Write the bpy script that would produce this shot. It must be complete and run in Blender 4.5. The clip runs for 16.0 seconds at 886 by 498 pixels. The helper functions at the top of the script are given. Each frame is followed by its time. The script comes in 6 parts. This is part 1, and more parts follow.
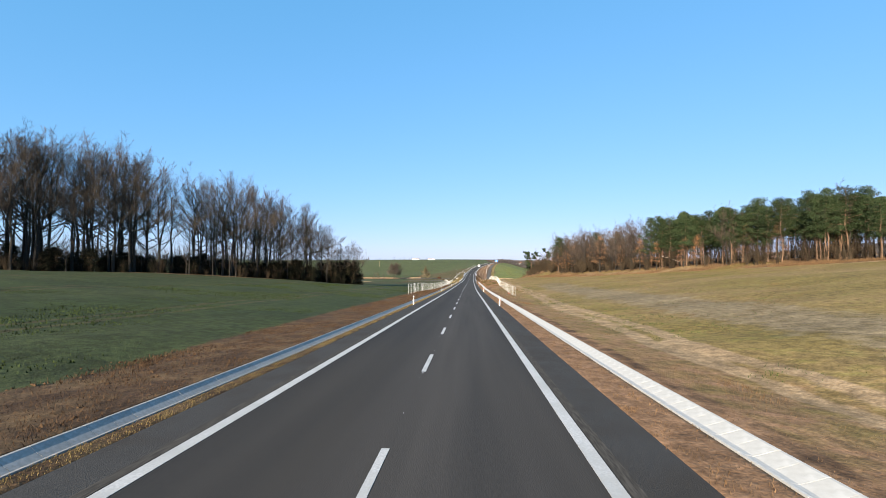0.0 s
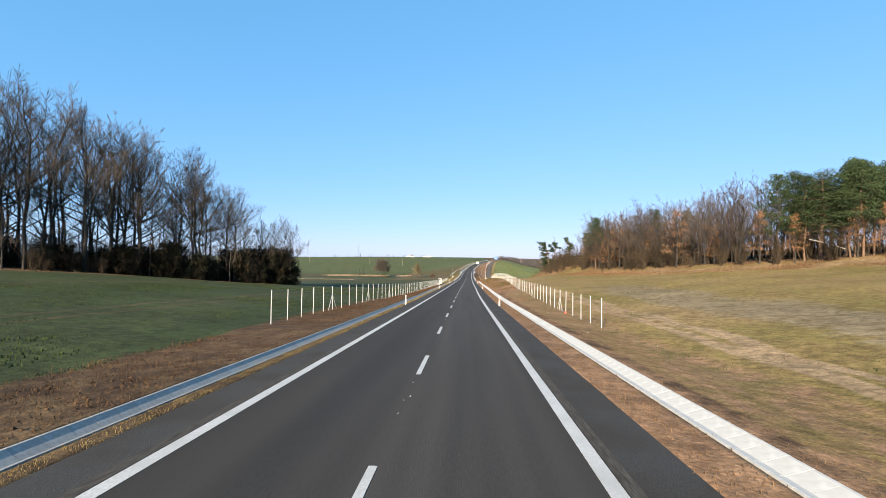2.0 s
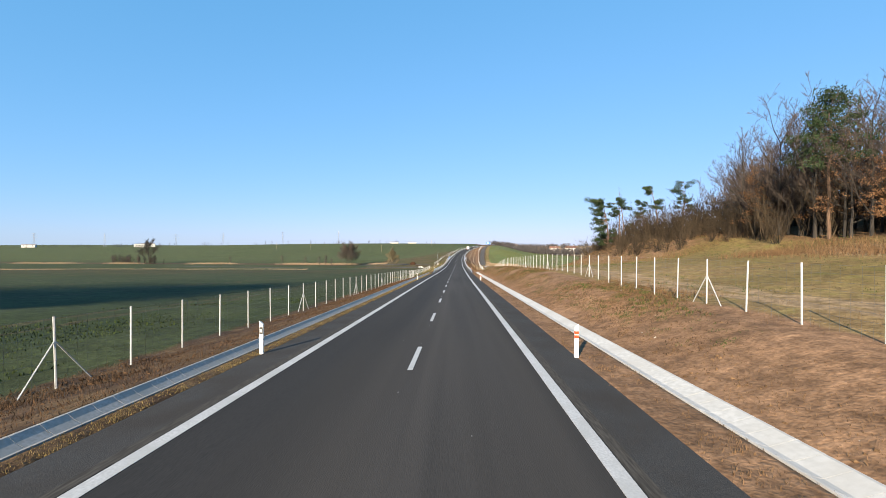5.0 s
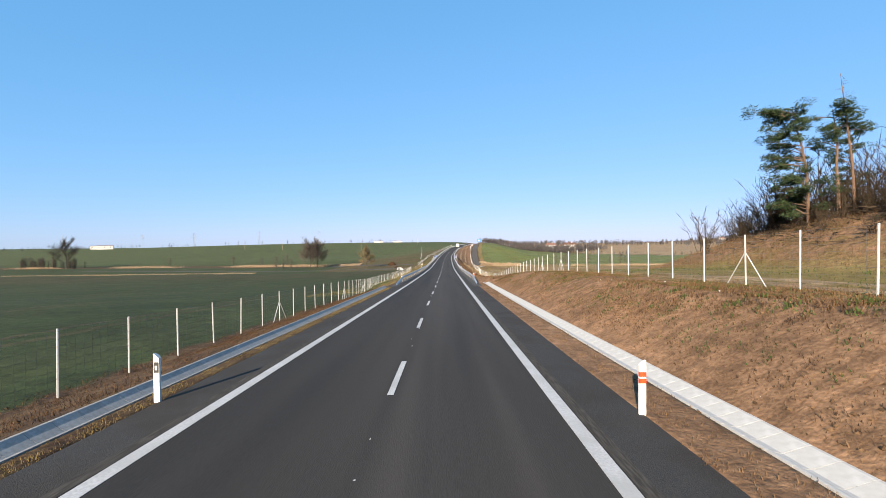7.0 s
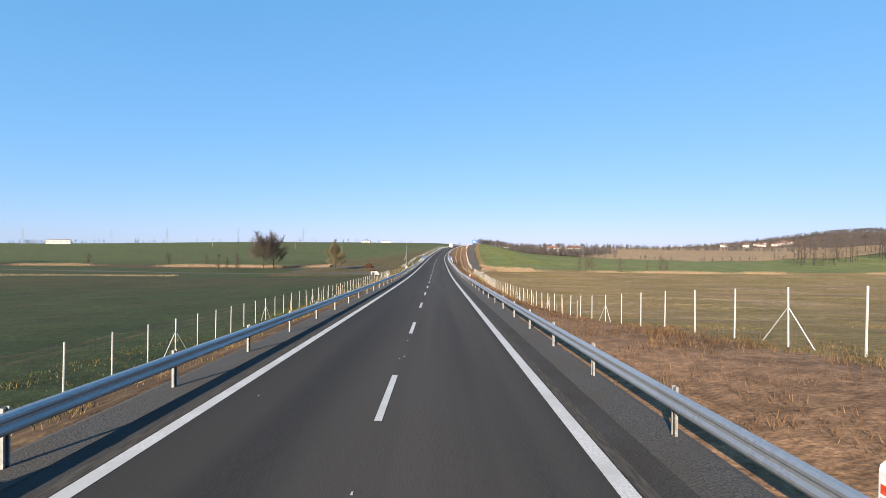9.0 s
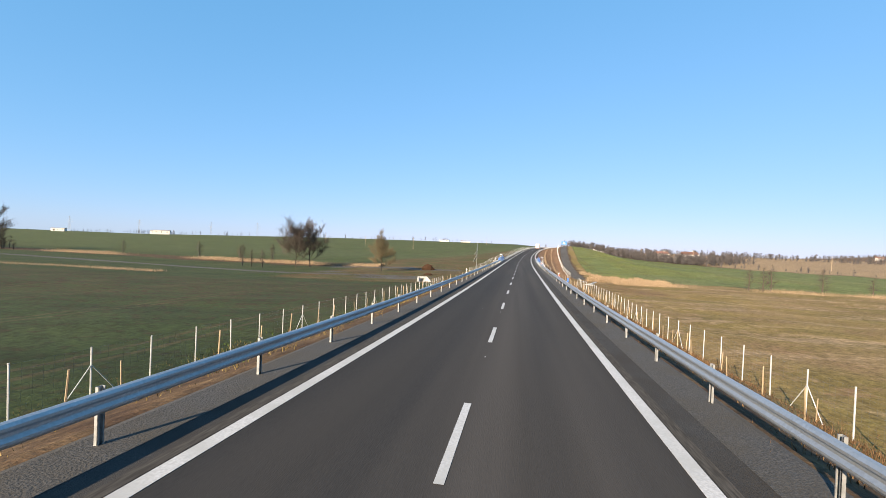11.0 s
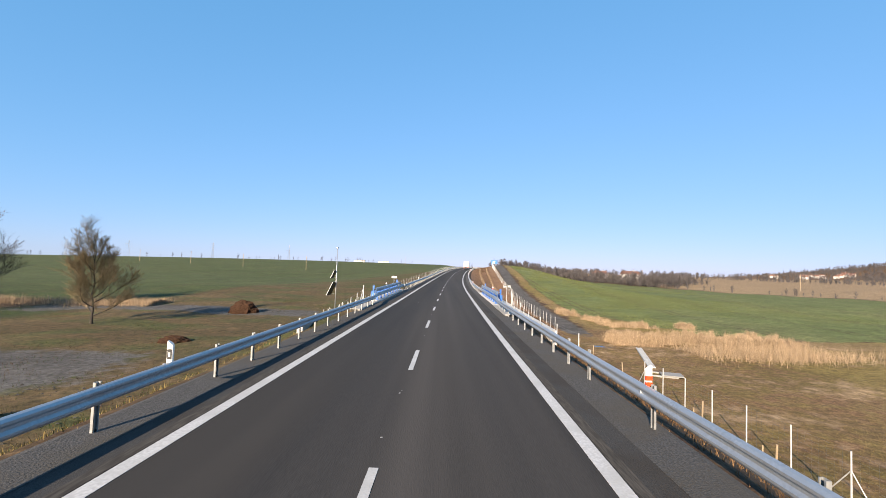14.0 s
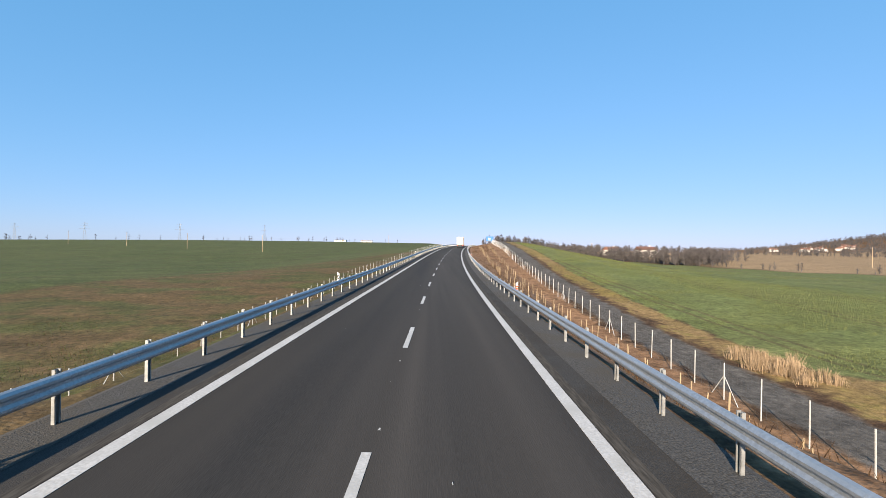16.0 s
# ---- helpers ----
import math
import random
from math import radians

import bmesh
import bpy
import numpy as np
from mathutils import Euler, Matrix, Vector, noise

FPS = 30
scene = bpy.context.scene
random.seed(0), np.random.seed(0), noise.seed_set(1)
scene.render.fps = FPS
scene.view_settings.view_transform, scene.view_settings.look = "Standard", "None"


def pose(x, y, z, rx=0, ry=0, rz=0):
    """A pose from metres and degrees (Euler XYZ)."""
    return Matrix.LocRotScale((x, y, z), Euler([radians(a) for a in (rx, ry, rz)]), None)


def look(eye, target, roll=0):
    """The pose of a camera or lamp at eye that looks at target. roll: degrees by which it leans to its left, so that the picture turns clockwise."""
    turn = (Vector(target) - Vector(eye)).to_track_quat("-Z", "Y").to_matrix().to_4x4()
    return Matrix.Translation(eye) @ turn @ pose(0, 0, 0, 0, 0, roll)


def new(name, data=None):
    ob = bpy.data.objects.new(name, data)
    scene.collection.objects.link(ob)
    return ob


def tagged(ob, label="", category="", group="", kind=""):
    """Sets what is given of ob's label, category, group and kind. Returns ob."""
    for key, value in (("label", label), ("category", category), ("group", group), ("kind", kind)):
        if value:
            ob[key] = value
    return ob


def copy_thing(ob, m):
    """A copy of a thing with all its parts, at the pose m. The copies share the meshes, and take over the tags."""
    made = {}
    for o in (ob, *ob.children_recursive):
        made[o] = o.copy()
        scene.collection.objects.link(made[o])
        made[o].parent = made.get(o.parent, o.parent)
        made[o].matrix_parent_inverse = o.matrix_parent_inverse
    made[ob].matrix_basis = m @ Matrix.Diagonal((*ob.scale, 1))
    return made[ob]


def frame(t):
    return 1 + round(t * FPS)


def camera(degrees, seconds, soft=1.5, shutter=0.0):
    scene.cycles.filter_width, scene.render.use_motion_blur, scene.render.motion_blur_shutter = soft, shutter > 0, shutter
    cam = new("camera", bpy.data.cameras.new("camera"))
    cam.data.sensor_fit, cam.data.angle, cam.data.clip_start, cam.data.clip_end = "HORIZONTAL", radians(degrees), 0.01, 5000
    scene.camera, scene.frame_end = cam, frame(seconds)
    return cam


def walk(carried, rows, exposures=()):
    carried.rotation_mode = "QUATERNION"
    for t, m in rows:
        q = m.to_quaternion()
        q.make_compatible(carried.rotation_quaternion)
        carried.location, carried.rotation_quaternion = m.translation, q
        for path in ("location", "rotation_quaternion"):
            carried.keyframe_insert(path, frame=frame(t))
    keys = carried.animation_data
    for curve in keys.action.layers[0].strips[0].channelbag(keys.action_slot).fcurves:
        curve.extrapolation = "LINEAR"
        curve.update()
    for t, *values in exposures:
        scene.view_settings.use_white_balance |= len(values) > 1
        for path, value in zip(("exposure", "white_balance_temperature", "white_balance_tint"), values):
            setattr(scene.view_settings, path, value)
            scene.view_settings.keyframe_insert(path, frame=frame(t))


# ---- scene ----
cam = camera(92.0, 16.0, soft=0.9)
ROWS = (
    (0, 1.37, 0.45, 2.79, 91.15, -0.29, 3.45),
    (0.5, 1.38, 14.11, 2.07, 90.8, -0.42, 3.3),
    (1, 1.39, 27.84, 1.38, 91.03, -0.3, 3.33),
    (1.5, 1.36, 41.64, 0.69, 90.85, -0.62, 3.2),
    (2, 1.34, 55.25, 0.02, 90.92, -0.71, 3.11),
    (2.5, 1.31, 68.96, -0.67, 90.89, -0.58, 2.84),
    (3, 1.29, 82.74, -1.35, 90.83, -0.51, 2.62),
    (3.5, 1.24, 96.55, -2.03, 90.33, -0.66, 2.38),
    (4, 1.23, 110.35, -2.68, 89.26, -0.52, 2.29),
    (5.25, 1.38, 145, -4.19, 89.28, -0.11, 1.33),
    (6.5, 1.56, 179.73, -5.61, 89.31, 0.3, 0.37),
    (7, 1.59, 193.66, -6.18, 89.2, 0.49, -0.03),
    (7.5, 1.58, 207.58, -6.75, 89.5, -0.01, -0.6),
    (8, 1.65, 221.57, -7.34, 89.89, -0.5, -0.39),
    (9.25, 1.93, 256.5, -8.71, 89.34, -0.57, -1.39),
    (10.5, 2.24, 291.45, -9.91, 88.6, -0.3, -1.85),
    (11, 2.14, 305.41, -10.32, 89.46, -2.4, 9.85),
    (11.5, 2.25, 318.95, -10.65, 90.2, -2.9, 18.1),
    (12, 2.4, 333.27, -10.89, 90.65, -2.5, 15.5),
    (12.5, 2.5, 347.5, -11.05, 91.3, -4.2, 8.75),
    (13, 2.68, 360.98, -11.16, 93.28, -4.74, 1.91),
    (13.5, 2.91, 374.78, -11.26, 93.26, -3, 0.47),
    (14, 3.08, 388.38, -11.34, 92.75, -2, -0.27),
    (14.5, 3.34, 402.3, -11.4, 91.75, -0.9, -0.62),
    (15, 3.52, 415.75, -11.43, 91.15, -0.75, -1.6),
    (15.5, 3.88, 429.35, -11.43, 90.7, -0.65, -1.4),
    (16, 4.2, 442.75, -11.41, 89.97, -1.02, -1.79),
)
walk(cam, [(t, pose(x, y, z, rx, ry, rz)) for t, x, y, z, rx, ry, rz in ROWS], [(0, 1.58, 6500, 8), (2.8, 1.64, 6620, 8), (4, 1.52, 6500, 8), (7.5, 1.47, 6500, 11), (10.5, 1.49, 6700, 12), (11.4, 1.65, 7000, 11), (12, 1.83, 7200, 12), (12.5, 1.81, 7150, 12), (13, 1.57, 6900, 14), (13.6, 1.47, 6750, 14), (14.8, 1.42, 6600, 12), (16, 1.41, 6600, 11)])

# ---- light ----
SUN_EL, SUN_X, SUN_Y = radians(20.5), -0.37, -0.93
world = bpy.data.worlds.new("sky")
scene.world = world
world.use_nodes = True
wn, wl = world.node_tree.nodes, world.node_tree.links
sky = wn.new("ShaderNodeTexSky")
sky.sky_type = "NISHITA"
sky.sun_disc = False
sky.sun_elevation, sky.sun_rotation = SUN_EL, math.atan2(SUN_X, SUN_Y)
sky.air_density, sky.dust_density, sky.ozone_density, sky.altitude = 1.0, 0.15, 4.0, 200
# a softer rise towards the horizon in green and blue, as in hazy winter air
split_sky, join_sky = wn.new("ShaderNodeSeparateColor"), wn.new("ShaderNodeCombineColor")
wl.new(sky.outputs[0], split_sky.inputs[0])
for band_no, (power, gain) in enumerate(((0.67, 1.29), (0.38, 2.66), (0.36, 4.02))):
    rise, lift = wn.new("ShaderNodeMath"), wn.new("ShaderNodeMath")
    rise.operation, lift.operation = "POWER", "MULTIPLY"
    rise.inputs[1].default_value, lift.inputs[1].default_value = power, gain
    wl.new(split_sky.outputs[band_no], rise.inputs[0])
    wl.new(rise.outputs[0], lift.inputs[0])
    wl.new(lift.outputs[0], join_sky.inputs[band_no])
wl.new(join_sky.outputs[0], wn["Background"].inputs[0])
wn["Background"].inputs[1].default_value = 0.05
sun = new("sun", bpy.data.lights.new("sun", "SUN"))
sun.data.energy, sun.data.angle, sun.data.color = 5.0, radians(0.55), (1.0, 0.84, 0.64)
sun.matrix_world = look((-37, -93, 37.4), (0, 0, 0))


# ---- materials ----
def mat(name, a, b, scale=8.0, rough=0.85, bump=0.0, metal=0.0, big=None, c=None, stretch=(1, 1, 1), rnd=0.0, detail=6.0, lo=0.35, hi=0.65, island=False, spec=0.5):
    """Two colours over fine noise, a third over coarse noise, relief, and a random shift per piece."""
    m = bpy.data.materials.new(name)
    m.use_nodes = True
    n, l = m.node_tree.nodes, m.node_tree.links
    p = n["Principled BSDF"]
    tc, mp = n.new("ShaderNodeTexCoord"), n.new("ShaderNodeMapping")
    mp.inputs["Scale"].default_value = stretch
    l.new(tc.outputs["Object"], mp.inputs[0])
    nz, rp = n.new("ShaderNodeTexNoise"), n.new("ShaderNodeValToRGB")
    nz.inputs["Scale"].default_value, nz.inputs["Detail"].default_value = scale, detail
    l.new(mp.outputs[0], nz.inputs["Vector"])
    rp.color_ramp.elements[0].position, rp.color_ramp.elements[1].position = lo, hi
    rp.color_ramp.elements[0].color, rp.color_ramp.elements[1].color = (*a, 1), (*b, 1)
    l.new(nz.outputs[0], rp.inputs[0])
    out = rp.outputs[0]
    if c:
        n2, r2, mx = n.new("ShaderNodeTexNoise"), n.new("ShaderNodeValToRGB"), n.new("ShaderNodeMix")
        mx.data_type = "RGBA"
        n2.inputs["Scale"].default_value, n2.inputs["Detail"].default_value = big or scale / 12, 4
        l.new(mp.outputs[0], n2.inputs["Vector"])
        r2.color_ramp.elements[0].position, r2.color_ramp.elements[1].position = 0.42, 0.66
        l.new(n2.outputs[0], r2.inputs[0])
        l.new(r2.outputs[0], mx.inputs[0])
        l.new(out, mx.inputs[6])
        mx.inputs[7].default_value = (*c, 1)
        out = mx.outputs[2]
    if rnd:
        if island:
            g = n.new("ShaderNodeNewGeometry")
            src = g.outputs["Random Per Island"]
        else:
            src = n.new("ShaderNodeObjectInfo").outputs["Random"]
        mr, hs = n.new("ShaderNodeMapRange"), n.new("ShaderNodeHueSaturation")
        mr.inputs[3].default_value, mr.inputs[4].default_value = 1 - rnd, 1 + rnd
        l.new(src, mr.inputs[0])
        l.new(mr.outputs[0], hs.inputs["Value"])
        l.new(out, hs.inputs["Color"])
        out = hs.outputs[0]
    l.new(out, p.inputs["Base Color"])
    p.inputs["Roughness"].default_value, p.inputs["Metallic"].default_value = rough, metal
    p.inputs["Specular IOR Level"].default_value = 0.1 if island else spec
    if bump:
        bp = n.new("ShaderNodeBump")
        bp.inputs["Strength"].default_value, bp.inputs["Distance"].default_value = bump, 0.02
        l.new(nz.outputs[0], bp.inputs["Height"])
        l.new(bp.outputs[0], p.inputs["Normal"])
    return m


M_ASPH = mat("asphalt", (0.0187, 0.0187, 0.0194), (0.0346, 0.0340, 0.0336), 90, 0.95, 0.25, c=(0.0362, 0.0336, 0.0310), big=0.5, stretch=(1, 0.06, 1), lo=0.3, hi=0.7, spec=0.12)
M_SHOULDER = mat("shoulder_asphalt", (0.0310, 0.0303, 0.0297), (0.062, 0.0603, 0.0583), 60, 0.95, 0.5, c=(0.040, 0.0365, 0.033), big=0.7, spec=0.12)
M_GRAVEL = mat("gravel", (0.0165, 0.0160, 0.0155), (0.066, 0.0635, 0.060), 30, 0.95, 0.9, c=(0.0422, 0.0361, 0.0272), big=0.6)
M_PAINT = mat("road_paint", (0.3612, 0.3536, 0.3394), (0.4914, 0.4838, 0.4696), 25, 0.6, 0.15, c=(0.3612, 0.3536, 0.3326), big=1.2)
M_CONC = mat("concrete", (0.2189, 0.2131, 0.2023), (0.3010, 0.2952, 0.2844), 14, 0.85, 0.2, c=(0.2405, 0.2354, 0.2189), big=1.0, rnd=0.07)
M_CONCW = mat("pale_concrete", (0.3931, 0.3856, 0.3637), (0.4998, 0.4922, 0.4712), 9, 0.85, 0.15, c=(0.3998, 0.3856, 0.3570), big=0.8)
M_PAVE = mat("paving_concrete", (0.285, 0.275, 0.252), (0.330, 0.320, 0.296), 70, 0.9, 0.25, c=(0.300, 0.285, 0.255), big=0.7, rnd=0.12)
M_STEEL = mat("galvanised_steel", (0.3250, 0.3420, 0.3580), (0.4300, 0.4480, 0.4640), 20, 0.45, 0.05, metal=0.7, c=(0.3700, 0.3880, 0.4030), big=1.5, rnd=0.06)
M_POSTW = mat("pale_galvanised_post", (0.3762, 0.3834, 0.3834), (0.4788, 0.4860, 0.4860), 12, 0.5, 0.05, metal=0.25, rnd=0.06)
M_RAILPOST = mat("dull_galvanised_post", (0.2322, 0.2394, 0.2394), (0.3285, 0.3348, 0.3348), 12, 0.5, 0.05, metal=0.45, rnd=0.08)
M_BLUE = mat("blue_paint", (0.010, 0.085, 0.34), (0.02, 0.14, 0.46), 9, 0.45, 0.03, rnd=0.05)
M_WHITE = mat("white_plastic", (0.5706, 0.5706, 0.5544), (0.6498, 0.6498, 0.6336), 6, 0.5, rnd=0.04)
M_BLACK = mat("black_plastic", (0.012, 0.012, 0.012), (0.025, 0.025, 0.025), 8, 0.5)
M_ORANGE = mat("orange_reflector", (0.52, 0.045, 0.015), (0.62, 0.075, 0.02), 30, 0.3)
M_RED = mat("red_reflector", (0.600, 0.030, 0.020), (0.700, 0.050, 0.030), 30, 0.3)
M_WOOD = mat("weathered_stake", (0.228, 0.167, 0.099), (0.350, 0.274, 0.182), 20, 0.85, 0.3, stretch=(1, 1, 0.1), rnd=0.2)
M_WIRE = mat("fence_wire", (0.152, 0.160, 0.160), (0.243, 0.251, 0.251), 40, 0.5, metal=0.6)
M_BARK = mat("bare_bark", (0.0150, 0.0123, 0.0097), (0.0352, 0.0295, 0.0234), 12, 0.95, 0.6, stretch=(1, 1, 0.25), rnd=0.3)
M_TWIG = mat("winter_twigs", (0.0380, 0.0285, 0.0220), (0.0730, 0.0570, 0.0450), 3, 0.95, rnd=0.28)
M_TWIGWARM = mat("reddish_twigs", (0.0430, 0.0300, 0.0228), (0.0800, 0.0580, 0.0450), 3, 0.95, rnd=0.28)
M_PINEBARK = mat("pine_bark", (0.0850, 0.0520, 0.0330), (0.1750, 0.1080, 0.0690), 9, 0.95, 0.6, stretch=(1, 1, 0.3), rnd=0.2)
M_NEEDLE = mat("pine_needles", (0.0175, 0.0300, 0.0130), (0.0450, 0.0640, 0.0270), 2.5, 0.8, rnd=0.3, island=True)
M_RUSTLEAF = mat("dry_oak_leaves", (0.140, 0.072, 0.034), (0.240, 0.134, 0.068), 2.5, 0.85, rnd=0.3, island=True)
M_BRUSH = mat("bare_brush", (0.0263, 0.0195, 0.0122), (0.0624, 0.0465, 0.0312), 3, 0.95, rnd=0.35, island=True)
M_DRY = mat("dry_grass", (0.112, 0.082, 0.030), (0.190, 0.142, 0.058), 3, 0.95, rnd=0.35, island=True)
M_DRYBROWN = mat("brown_stubble", (0.0350, 0.0205, 0.0112), (0.0850, 0.0510, 0.0285), 3, 0.95, rnd=0.4, island=True)
M_TAN = mat("tan_litter", (0.079, 0.046, 0.024), (0.148, 0.090, 0.047), 3, 0.95, rnd=0.35, island=True)
M_CROP = mat("crop_leaves", (0.0172, 0.0277, 0.0073), (0.0396, 0.0554, 0.0165), 3, 0.9, rnd=0.3, island=True)
M_YOUNG = mat("young_crop_leaves", (0.058, 0.072, 0.026), (0.118, 0.132, 0.052), 3, 0.9, rnd=0.3, island=True)
M_SEAM = mat("worn_seam", (0.038, 0.035, 0.031), (0.075, 0.068, 0.060), 30, 0.95, 0.3, stretch=(1, 0.1, 1), spec=0.1)
M_REED = mat("straw_reeds", (0.215, 0.155, 0.098), (0.355, 0.265, 0.175), 3, 0.95, rnd=0.25, island=True)
# near-black on purpose: the woodland's deep shade is put into this leaf colour
M_SHADELEAF = mat("shade_black_leaves", (0.0050, 0.0058, 0.0030), (0.0140, 0.0140, 0.0080), 2.5, 0.8, rnd=0.3, island=True)
M_GRASS = mat("green_blades", (0.0204, 0.0390, 0.0090), (0.0456, 0.0684, 0.0162), 3, 0.9, rnd=0.3, island=True)
M_DIRT = mat("dug_soil", (0.016, 0.009, 0.006), (0.070, 0.036, 0.021), 9, 0.95, 0.9, c=(0.042, 0.024, 0.015), big=2.5, spec=0.1)
M_HOUSE = mat("white_render", (0.450, 0.432, 0.396), (0.558, 0.540, 0.504), 1.5, 0.9, rnd=0.12)
M_ROOF = mat("tile_roof", (0.114, 0.057, 0.042), (0.182, 0.091, 0.065), 3, 0.85, rnd=0.3)
M_GLASS = mat("dark_window", (0.020, 0.025, 0.030), (0.030, 0.035, 0.040), 3, 0.15)
M_PANEL = mat("solar_panel_back", (0.0080, 0.0080, 0.0091), (0.0161, 0.0161, 0.0171), 12, 0.5)
M_SIGNBLUE = mat("blue_sign", (0.015, 0.122, 0.418), (0.023, 0.144, 0.456), 6, 0.4)
M_WATER = mat("ditch_water", (0.012, 0.013, 0.012), (0.020, 0.020, 0.018), 2, 0.08)


# ---- road line ----
KN = np.array([-40, 0, 40, 80, 120, 160, 200, 240, 280, 320, 360, 400, 440, 480, 560, 640, 720, 800, 880, 960, 1040], float)
KX = np.array([0.01, 0, 0, -0.01, 0.01, 0.27, 0.45, 0.76, 1.09, 1.39, 1.82, 2.31, 3.16, 4.5, 9.73, 17.75, 27.1, 37.09, 47.3, 57.5, 67.8])
KZ = np.array([2.41, 0, -2.04, -4.04, -5.94, -7.62, -9.26, -10.9, -12.35, -13.49, -13.97, -14.21, -14.23, -13.94, -11.99, -10.32, -9.24, -8.5, -8.4, -9.0, -10.0])


def spline(values):
    h = np.diff(KN)
    k = len(KN)
    a, r = np.zeros((k, k)), np.zeros(k)
    a[0, 0] = a[-1, -1] = 1
    for i in range(1, k - 1):
        a[i, i - 1:i + 2] = h[i - 1], 2 * (h[i - 1] + h[i]), h[i]
        r[i] = 6 * ((values[i + 1] - values[i]) / h[i] - (values[i] - values[i - 1]) / h[i - 1])
    m = np.linalg.solve(a, r)

    def f(y):
        y = np.asarray(y, float)
        yc = np.clip(y, KN[0], KN[-1])
        i = np.clip(np.searchsorted(KN, yc) - 1, 0, k - 2)
        d = h[i]
        p = (KN[i + 1] - yc) / d
        q = 1 - p
        v = p * values[i] + q * values[i + 1] + ((p**3 - p) * m[i] + (q**3 - q) * m[i + 1]) * d * d / 6
        return v + (y - yc) * np.where(y < yc, (values[1] - values[0]) / h[0], (values[-1] - values[-2]) / h[-1])
    return f


road_x, road_z = spline(KX), spline(KZ)


def tilt(y):
    """The road leans into its right-hand bend."""
    t = np.clip((np.asarray(y, float) - 425) / 40, 0, 1)
    return 0.026 * t * t * (3 - 2 * t)


def on_road(d, y, up=0.0):
    """World place at d metres right of the centre line."""
    s = float(road_x(y + 0.5) - road_x(y - 0.5))
    k = 1 / math.hypot(1, s)
    return Vector((float(road_x(y)) + d * k, y - d * s * k, float(road_z(y)) + up - d * float(tilt(y))))


def road_turn(y):
    s, g = float(road_x(y + 0.5) - road_x(y - 0.5)), float(road_z(y + 0.5) - road_z(y - 0.5))
    return s, g


def at_road(d, y, up=0.0, rz=0.0):
    """Upright pose beside the road, its y axis along the road."""
    p = on_road(d, y, up)
    return pose(p.x, p.y, p.z, 0, 0, math.degrees(-math.atan(road_turn(y)[0])) + rz)


# ---- land ----
def sm(a, b, v):
    t = np.clip((np.asarray(v, float) - a) / (b - a), 0, 1)
    return t * t * (3 - 2 * t)


def table(v, xs, ys):
    """Softened piecewise line."""
    v = np.asarray(v, float)
    return sum(np.interp(v + o, xs, ys) for o in (-9, -4, 0, 4, 9)) / 5


Y_L, D_L = (0, 100, 133, 205, 240, 268, 300, 350, 400, 450, 500, 560, 640, 800), (-0.1, 0.0, -0.6, -0.95, -1.2, -2.2, -2.9, -3.6, -4.8, -5.2, -4.9, -3.5, -1.9, -0.8)
Y_R, D_R = (0, 60, 85, 110, 150, 195, 232, 242, 249, 257, 264, 272, 286, 300, 350, 400, 450, 480, 520, 570, 640, 760, 860), (-0.3, -0.4, -0.4, 0.05, 0.8, 1.7, 1.75, 1.6, 1.05, 0.6, 0.15, -0.65, -2.2, -3.2, -4.0, -4.8, -5.2, -4.8, -2.9, 0.5, 2.6, 2.5, 0.5)


def natural(x, y):
    """The land without the road's own shape."""
    x, y = np.asarray(x, float), np.asarray(y, float)
    d = x - road_x(y)
    zr = road_z(np.clip(y, -60, 900))
    far = sm(430, 620, y)
    # left side
    a = np.maximum(-d - 11, 0)
    dl = table(y, Y_L, D_L) + (0.065 * sm(190, 110, y) - 0.026 * sm(200, 290, y) * sm(540, 460, y)) * np.minimum(a, 60)
    zl = zr + dl
    crest = -20.3 + 16.2 * sm(470, 1080, y) * (0.35 + 0.65 * sm(-900, -150, x))
    zl = zl + (crest - zl) * far * sm(4, 60, a)
    valley = sm(60, 260, a) * sm(150, 330, y)
    zl = zl + (crest - zl) * valley
    # right side
    b = np.maximum(d - 11, 0)
    hill = sm(262, 205, y)
    dr = table(y, Y_R, D_R) + 3.6 * sm(26, 36, d) * sm(180, 212, y) * sm(264, 240, y) + 4.0 * sm(36, 70, d) * sm(170, 215, y) * sm(280, 245, y) + (0.108 * hill * (1 - 0.75 * sm(182, 212, y)) * np.minimum(b, 75)) - 0.006 * sm(230, 300, y) * sm(520, 440, y) * np.minimum(b, 60)
    edge_r = np.interp(y, (90, 112, 130, 142, 165, 180, 240), (84, 69, 55, 46.5, 40, 36, 35))
    dr = dr + 0.9 * sm(-4, 3, x - edge_r) * sm(85, 115, y) * sm(250, 225, y)
    zrr = zr + dr
    low = -19.9 + 6.8 * sm(480, 900, y) + 58 * np.exp(-(((x - 1320) / 330)**2 + ((y - 1500) / 420)**2)) + 4 * sm(800, 1300, y) + 19 * np.exp(-(((x - 400) / 120)**2 + ((y - 550) / 100)**2))
    zrr = zrr + (low - zrr) * far * sm(14, 70, b)
    zrr = zrr + (low - zrr) * sm(60, 200, b) * sm(250, 380, y)
    z = np.where(d < 0, zl, zrr)
    # distance sinks slowly past the crests
    return z - 10 * sm(1300, 2600, y) - 4 * sm(1100, 3000, np.abs(x))


